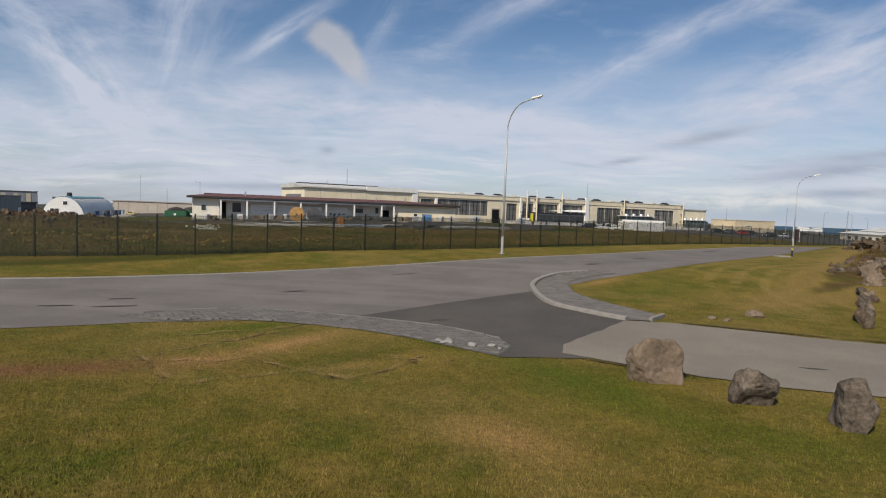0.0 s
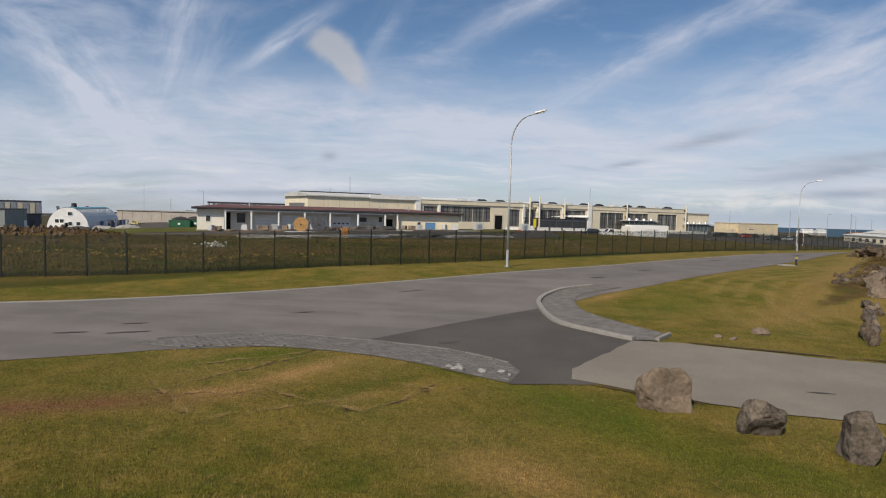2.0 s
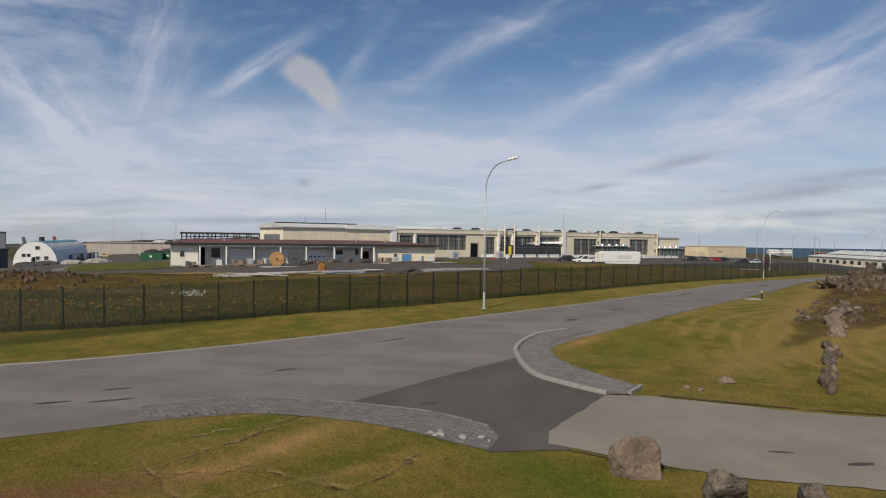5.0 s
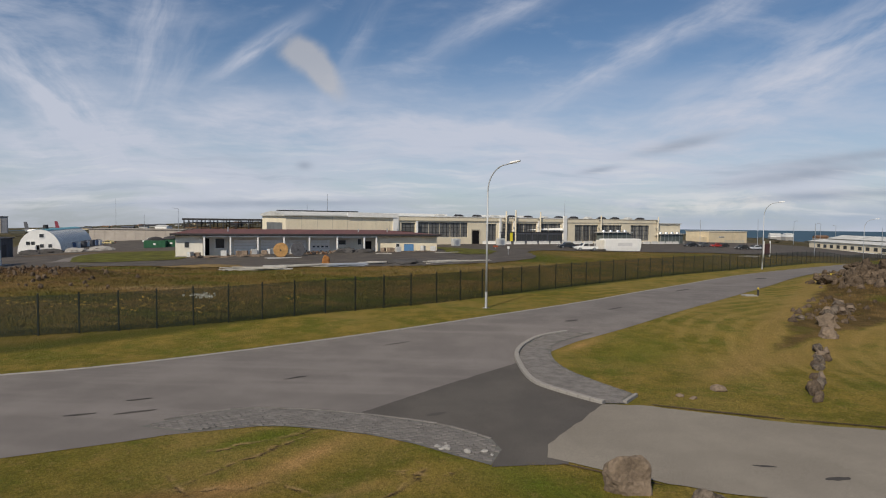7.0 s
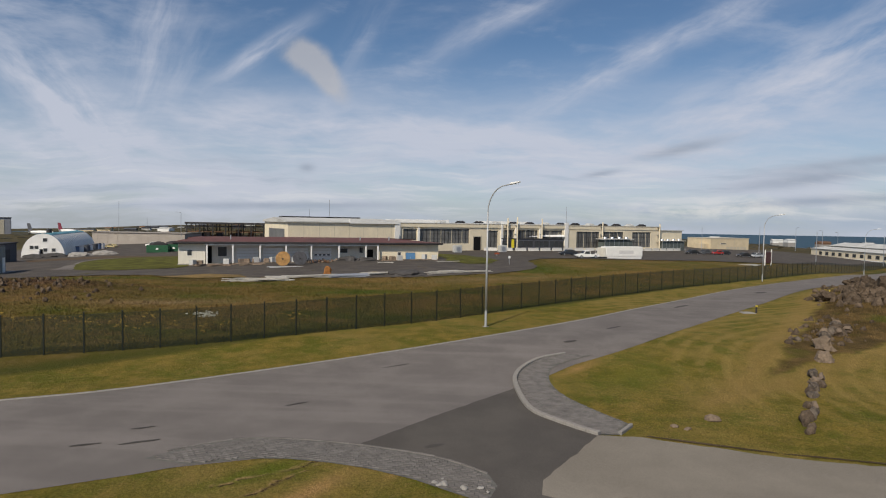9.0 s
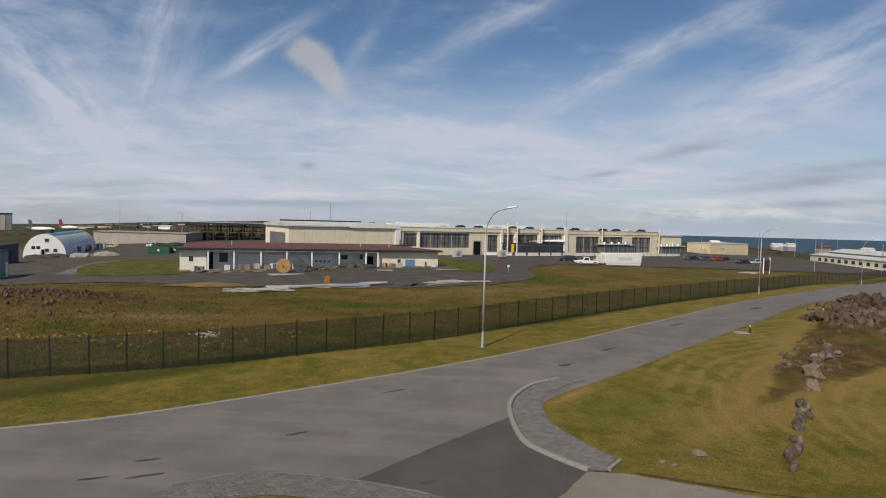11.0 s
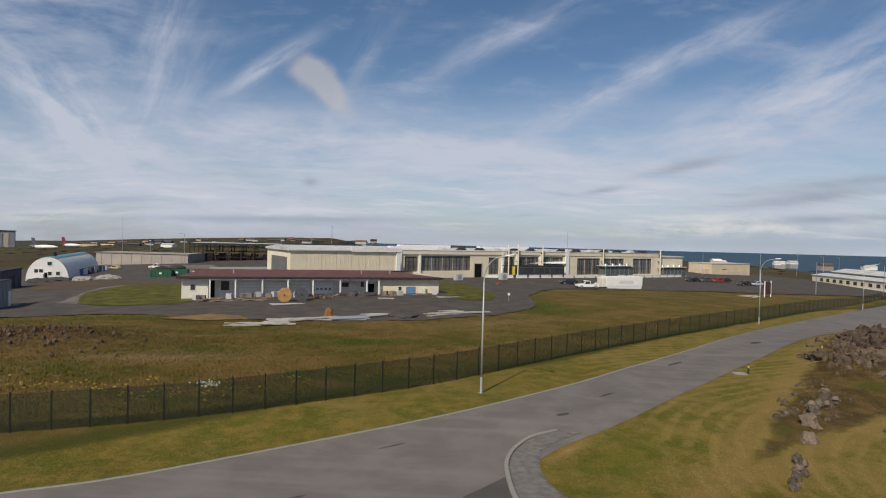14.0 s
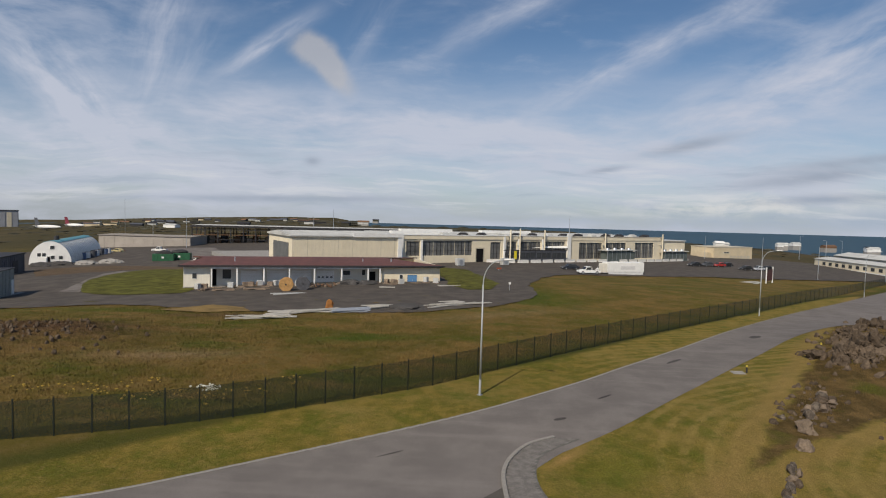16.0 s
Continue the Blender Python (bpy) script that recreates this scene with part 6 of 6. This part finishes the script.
    plank_pile(64, 142.5, 42, 5.5, 3, BOARD, "white slabs lying on the grass", "slab_stack", 0.9)
    root = thing("signpost", "small white sign on a post beside the yard track", "sign", pose(5.4, 100.5, 0, 0, 0, 20))
    part("post", rod((0, 0, 0), (0, 0, 1.5), 0.04), GALV, root)
    part("plate", box(-0.2, 0.2, -0.06, -0.03, 1.1, 1.5), WHITE, root)
    root = thing("signpost", "small red traffic cone board near the hall", "sign", pose(4.5, 138, 0.05, 0, 0, 20))
    part("post", rod((0, 0, 0), (0, 0, 0.6), 0.06), GALV, root)
    part("plate", box(-0.6, 0.6, -0.06, -0.03, 0.4, 0.8), mat("faded orange-red", (0.3, 0.07, 0.03), 0.7), root)
    root = thing("crate_stack", "orange netting bundle among the yard material", "netting", pose(-19.3, 74.9, 0, 0, 0, 20))
    part("bundle", boulder_mesh(77, (1.3, 0.8, 1.0), mat("orange-brown netting", (0.34, 0.15, 0.05), 0.9, vary=0.25, scale=3), 5, 3), None, root)
    # Marker post on a concrete cover in the lawn.
    root = thing("marker_post", "short black marker post with yellow top beside a concrete cover", "marker post", pose(22.9, 49.2, 0.0))
    part("post", rod((0, 0, 0), (0, 0, 0.55), 0.08, 0.07, 12), DARK, root)
    part("cap", rod((0, 0, 0.55), (0, 0, 0.7), 0.085, 0.075, 12), mat("dull yellow paint", (0.5, 0.38, 0.05), 0.7), root)
    part("cover", box(-1.2, -0.2, -0.5, 0.4, -0.1, 0.1, bevel=0.03), CONCRETE, root)
    root = thing("marker_post", "short yellow marker post beside the lava mound", "marker post", pose(33.5, 57.8, ground_at(33.5, 57.8)))
    part("post", rod((0, 0, 0), (0, 0, 0.4), 0.07, 0.07, 10), MATS["dull yellow paint"], root)
    part("cap", rod((0, 0, 0.4), (0, 0, 0.46), 0.08, 0.06, 10), DARK, root)


quonset()
left_sheds()
open_frame()
low_wall_building()
right_buildings()
far_things()
for x, y, h, arm, turn in ((90.9, 164.7, 9, 0, 0), (117, 178, 9, 0, 0), (141, 252, 10, 0.8, 180), (-112, 217, 12, 1.5, 180), (-150, 260, 11, 0, 0), (150, 290, 11, 0.8, 0), (99, 215, 10, 0, 0), (86.5, 235, 9, 0, 0), (175, 300, 10, 0.8, 180), (-270, 430, 26, 0, 0)):
    mast(x, y, h, arm=arm, turn=turn)
for x, y, h in ((-42, 165, 14), (30, 205, 14), (-55, 190, 12)):
    mast(x, y, h, "thin aerial mast behind the hall")
vehicles()
clutter()


# ---- grass ----
def blades(name, n, region, xs, ys, size, wide, seed, label, near=None):
    """Single blades scattered where region(x, y) holds; denser near the given point."""
    rng = np.random.default_rng(seed)
    x, y = rng.uniform(*xs, n * 3), rng.uniform(*ys, n * 3)
    if near:
        d2 = (x - near[0]) ** 2 + (y - near[1]) ** 2
        ok = rng.uniform(0, 1, len(x)) < np.clip(near[2] ** 2 / np.maximum(d2, 1.0), 0.05, 1)
        x, y = x[ok], y[ok]
    ok = region(x, y)
    x, y = x[ok][:n], y[ok][:n]
    n = len(x)
    x, y, z, _ = lay(x, y, rise(x, y))
    clump = 0.6 + 0.8 * np.array([noise.noise(Vector((a * 0.9, b * 0.9, 3.0))) * 0.5 + 0.5 for a, b in zip(x, y)])
    h = rng.uniform(0.5, 1.0, n) * size * clump
    a, lean, da = rng.uniform(0, 2 * math.pi, n), rng.uniform(0.1, 0.8, n) * h, rng.uniform(0, 2 * math.pi, n)
    wv = wide * rng.uniform(0.6, 1.2, n) / 2
    co = np.empty((n, 3, 3))
    co[:, 0] = np.stack([x - wv * np.cos(a), y - wv * np.sin(a), z - 0.01], 1)
    co[:, 1] = np.stack([x + wv * np.cos(a), y + wv * np.sin(a), z - 0.01], 1)
    co[:, 2] = np.stack([x + lean * np.cos(da), y + lean * np.sin(da), z + h], 1)
    me = bpy.data.meshes.new(name)
    me.vertices.add(3 * n), me.loops.add(3 * n), me.polygons.add(n)
    me.vertices.foreach_set("co", co.ravel())
    me.loops.foreach_set("vertex_index", np.arange(3 * n))
    me.polygons.foreach_set("loop_start", np.arange(0, 3 * n, 3))
    me.update()
    me.materials.append(BLADES)
    tagged(new(name, me), label, "grass", kind="stuff")


EDGE = np.array([(-40, 1.0), (-25, 6.6), (-14, 12.1), (-11, 13.6), (-8, 15.5), (-6.4, 16.1), (-5.3, 16.2), (-4, 16.05), (-2.8, 15.75), (-1.5, 15.2), (-0.3, 14.45), (0.6, 14.0), (1.9, 14.4), (2.6, 14.2),
                 (3.2, 13.9), (4.5, 13.3), (5.9, 12.8), (7.4, 12.6), (12, 12.0), (20, 11.5)])
PATH_TOP = np.array([(5.7, 20.3), (6.5, 19.05), (7.8, 18.65), (9.2, 18.15), (11.5, 17.75), (16, 17.05), (40, 14.7)])
FEN = np.array([p[1:] for p in POST_AT])
YF = np.array(YARD_FRONT[:11])
interp = lambda line, x: np.interp(x, line[:, 0], line[:, 1])
blades("grass", 190000, lambda x, y: y < interp(EDGE, x) + 0.07, (-15, 11), (2.2, 16.4), 0.055, 0.016, 1, "short olive lawn grass in the foreground", (0, 2.5, 5.0))
blades("grass", 90000, lambda x, y: (x > 4.5) & (y > interp(PATH_TOP, x) - 0.03) & (y < interp(NEAR_EDGE, x) - 0.2), (4.5, 38), (15, 64), 0.05, 0.022, 2, "mown olive lawn grass beside the path", (5, 20, 14))
blades("grass", 60000, lambda x, y: (y > interp(FAR_EDGE, x) + 0.2) & (y < interp(FEN, x)), (-30, 50), (15, 98), 0.055, 0.028, 3, "mown grass verge before the fence", (-5, 30, 20))
blades("grass", 110000, lambda x, y: (y > interp(FEN, x) + 0.2) & (y < interp(YF, x) + 0.9), (-60, 9), (14, 84), 0.2, 0.055, 4, "rough tall field grass behind the fence", (-15, 35, 25))
blades("grass", 45000, lambda x, y: (y > interp(FEN, x) + 0.2) & (x > 9.5), (9, 80), (54, 150), 0.2, 0.075, 5, "rough tall field grass behind the fence", (10, 60, 30))
blades("grass", 30000, lambda x, y: (y < interp(NEAR_EDGE, x) - 0.8) & ((x - 19.2) * 0.837 - (y - 36.3) * 0.546 > 0.3) & ((y - 32.5) * 0.83 - (x - 18.5) * 0.56 > 0.3), (20, 62), (38, 82), 0.16, 0.05, 6, "rough heath grass on the lava mound")


def blossoms(name, label, cx, cy, rx, ry, n, h, material, seed):
    rng = random.Random(seed)
    bm = bmesh.new()
    for _ in range(n):
        x, y = rng.gauss(0, rx), rng.gauss(0, ry)
        z = h - rng.uniform(0.0, 0.28)
        r = rng.uniform(0.06, 0.12)
        bmesh.ops.create_icosphere(bm, subdivisions=1, radius=r, matrix=Matrix.Translation((x, y, z)) @ Matrix.Diagonal((1, 1, 0.6, 1)))
        rod((x, y, z - 0.12), (x, y, z), 0.008, 0.006, 4, bm)
    single(name, bm, material, label, "flowers", pose(cx, cy, ground_at(cx, cy)), "wild flowers in the field", "stuff")


blossoms("flowers", "clump of white wild flowers behind the fence", -16.3, 34.2, 0.42, 0.2, 34, 1.4, LEAF_WHITE, 1)
for k, (x, y) in enumerate(((-21, 34.5), (-19.2, 35.5), (-15.6, 36.8), (-17.0, 35.2), (-24.5, 35.5), (-26.5, 37), (-12.5, 40), (-29, 36), (-22.5, 38))):
    blossoms("flowers", "clump of yellow wild flowers behind the fence", x, y, 0.9, 0.6, 11, 0.45, LEAF_YELLOW, 10 + k)
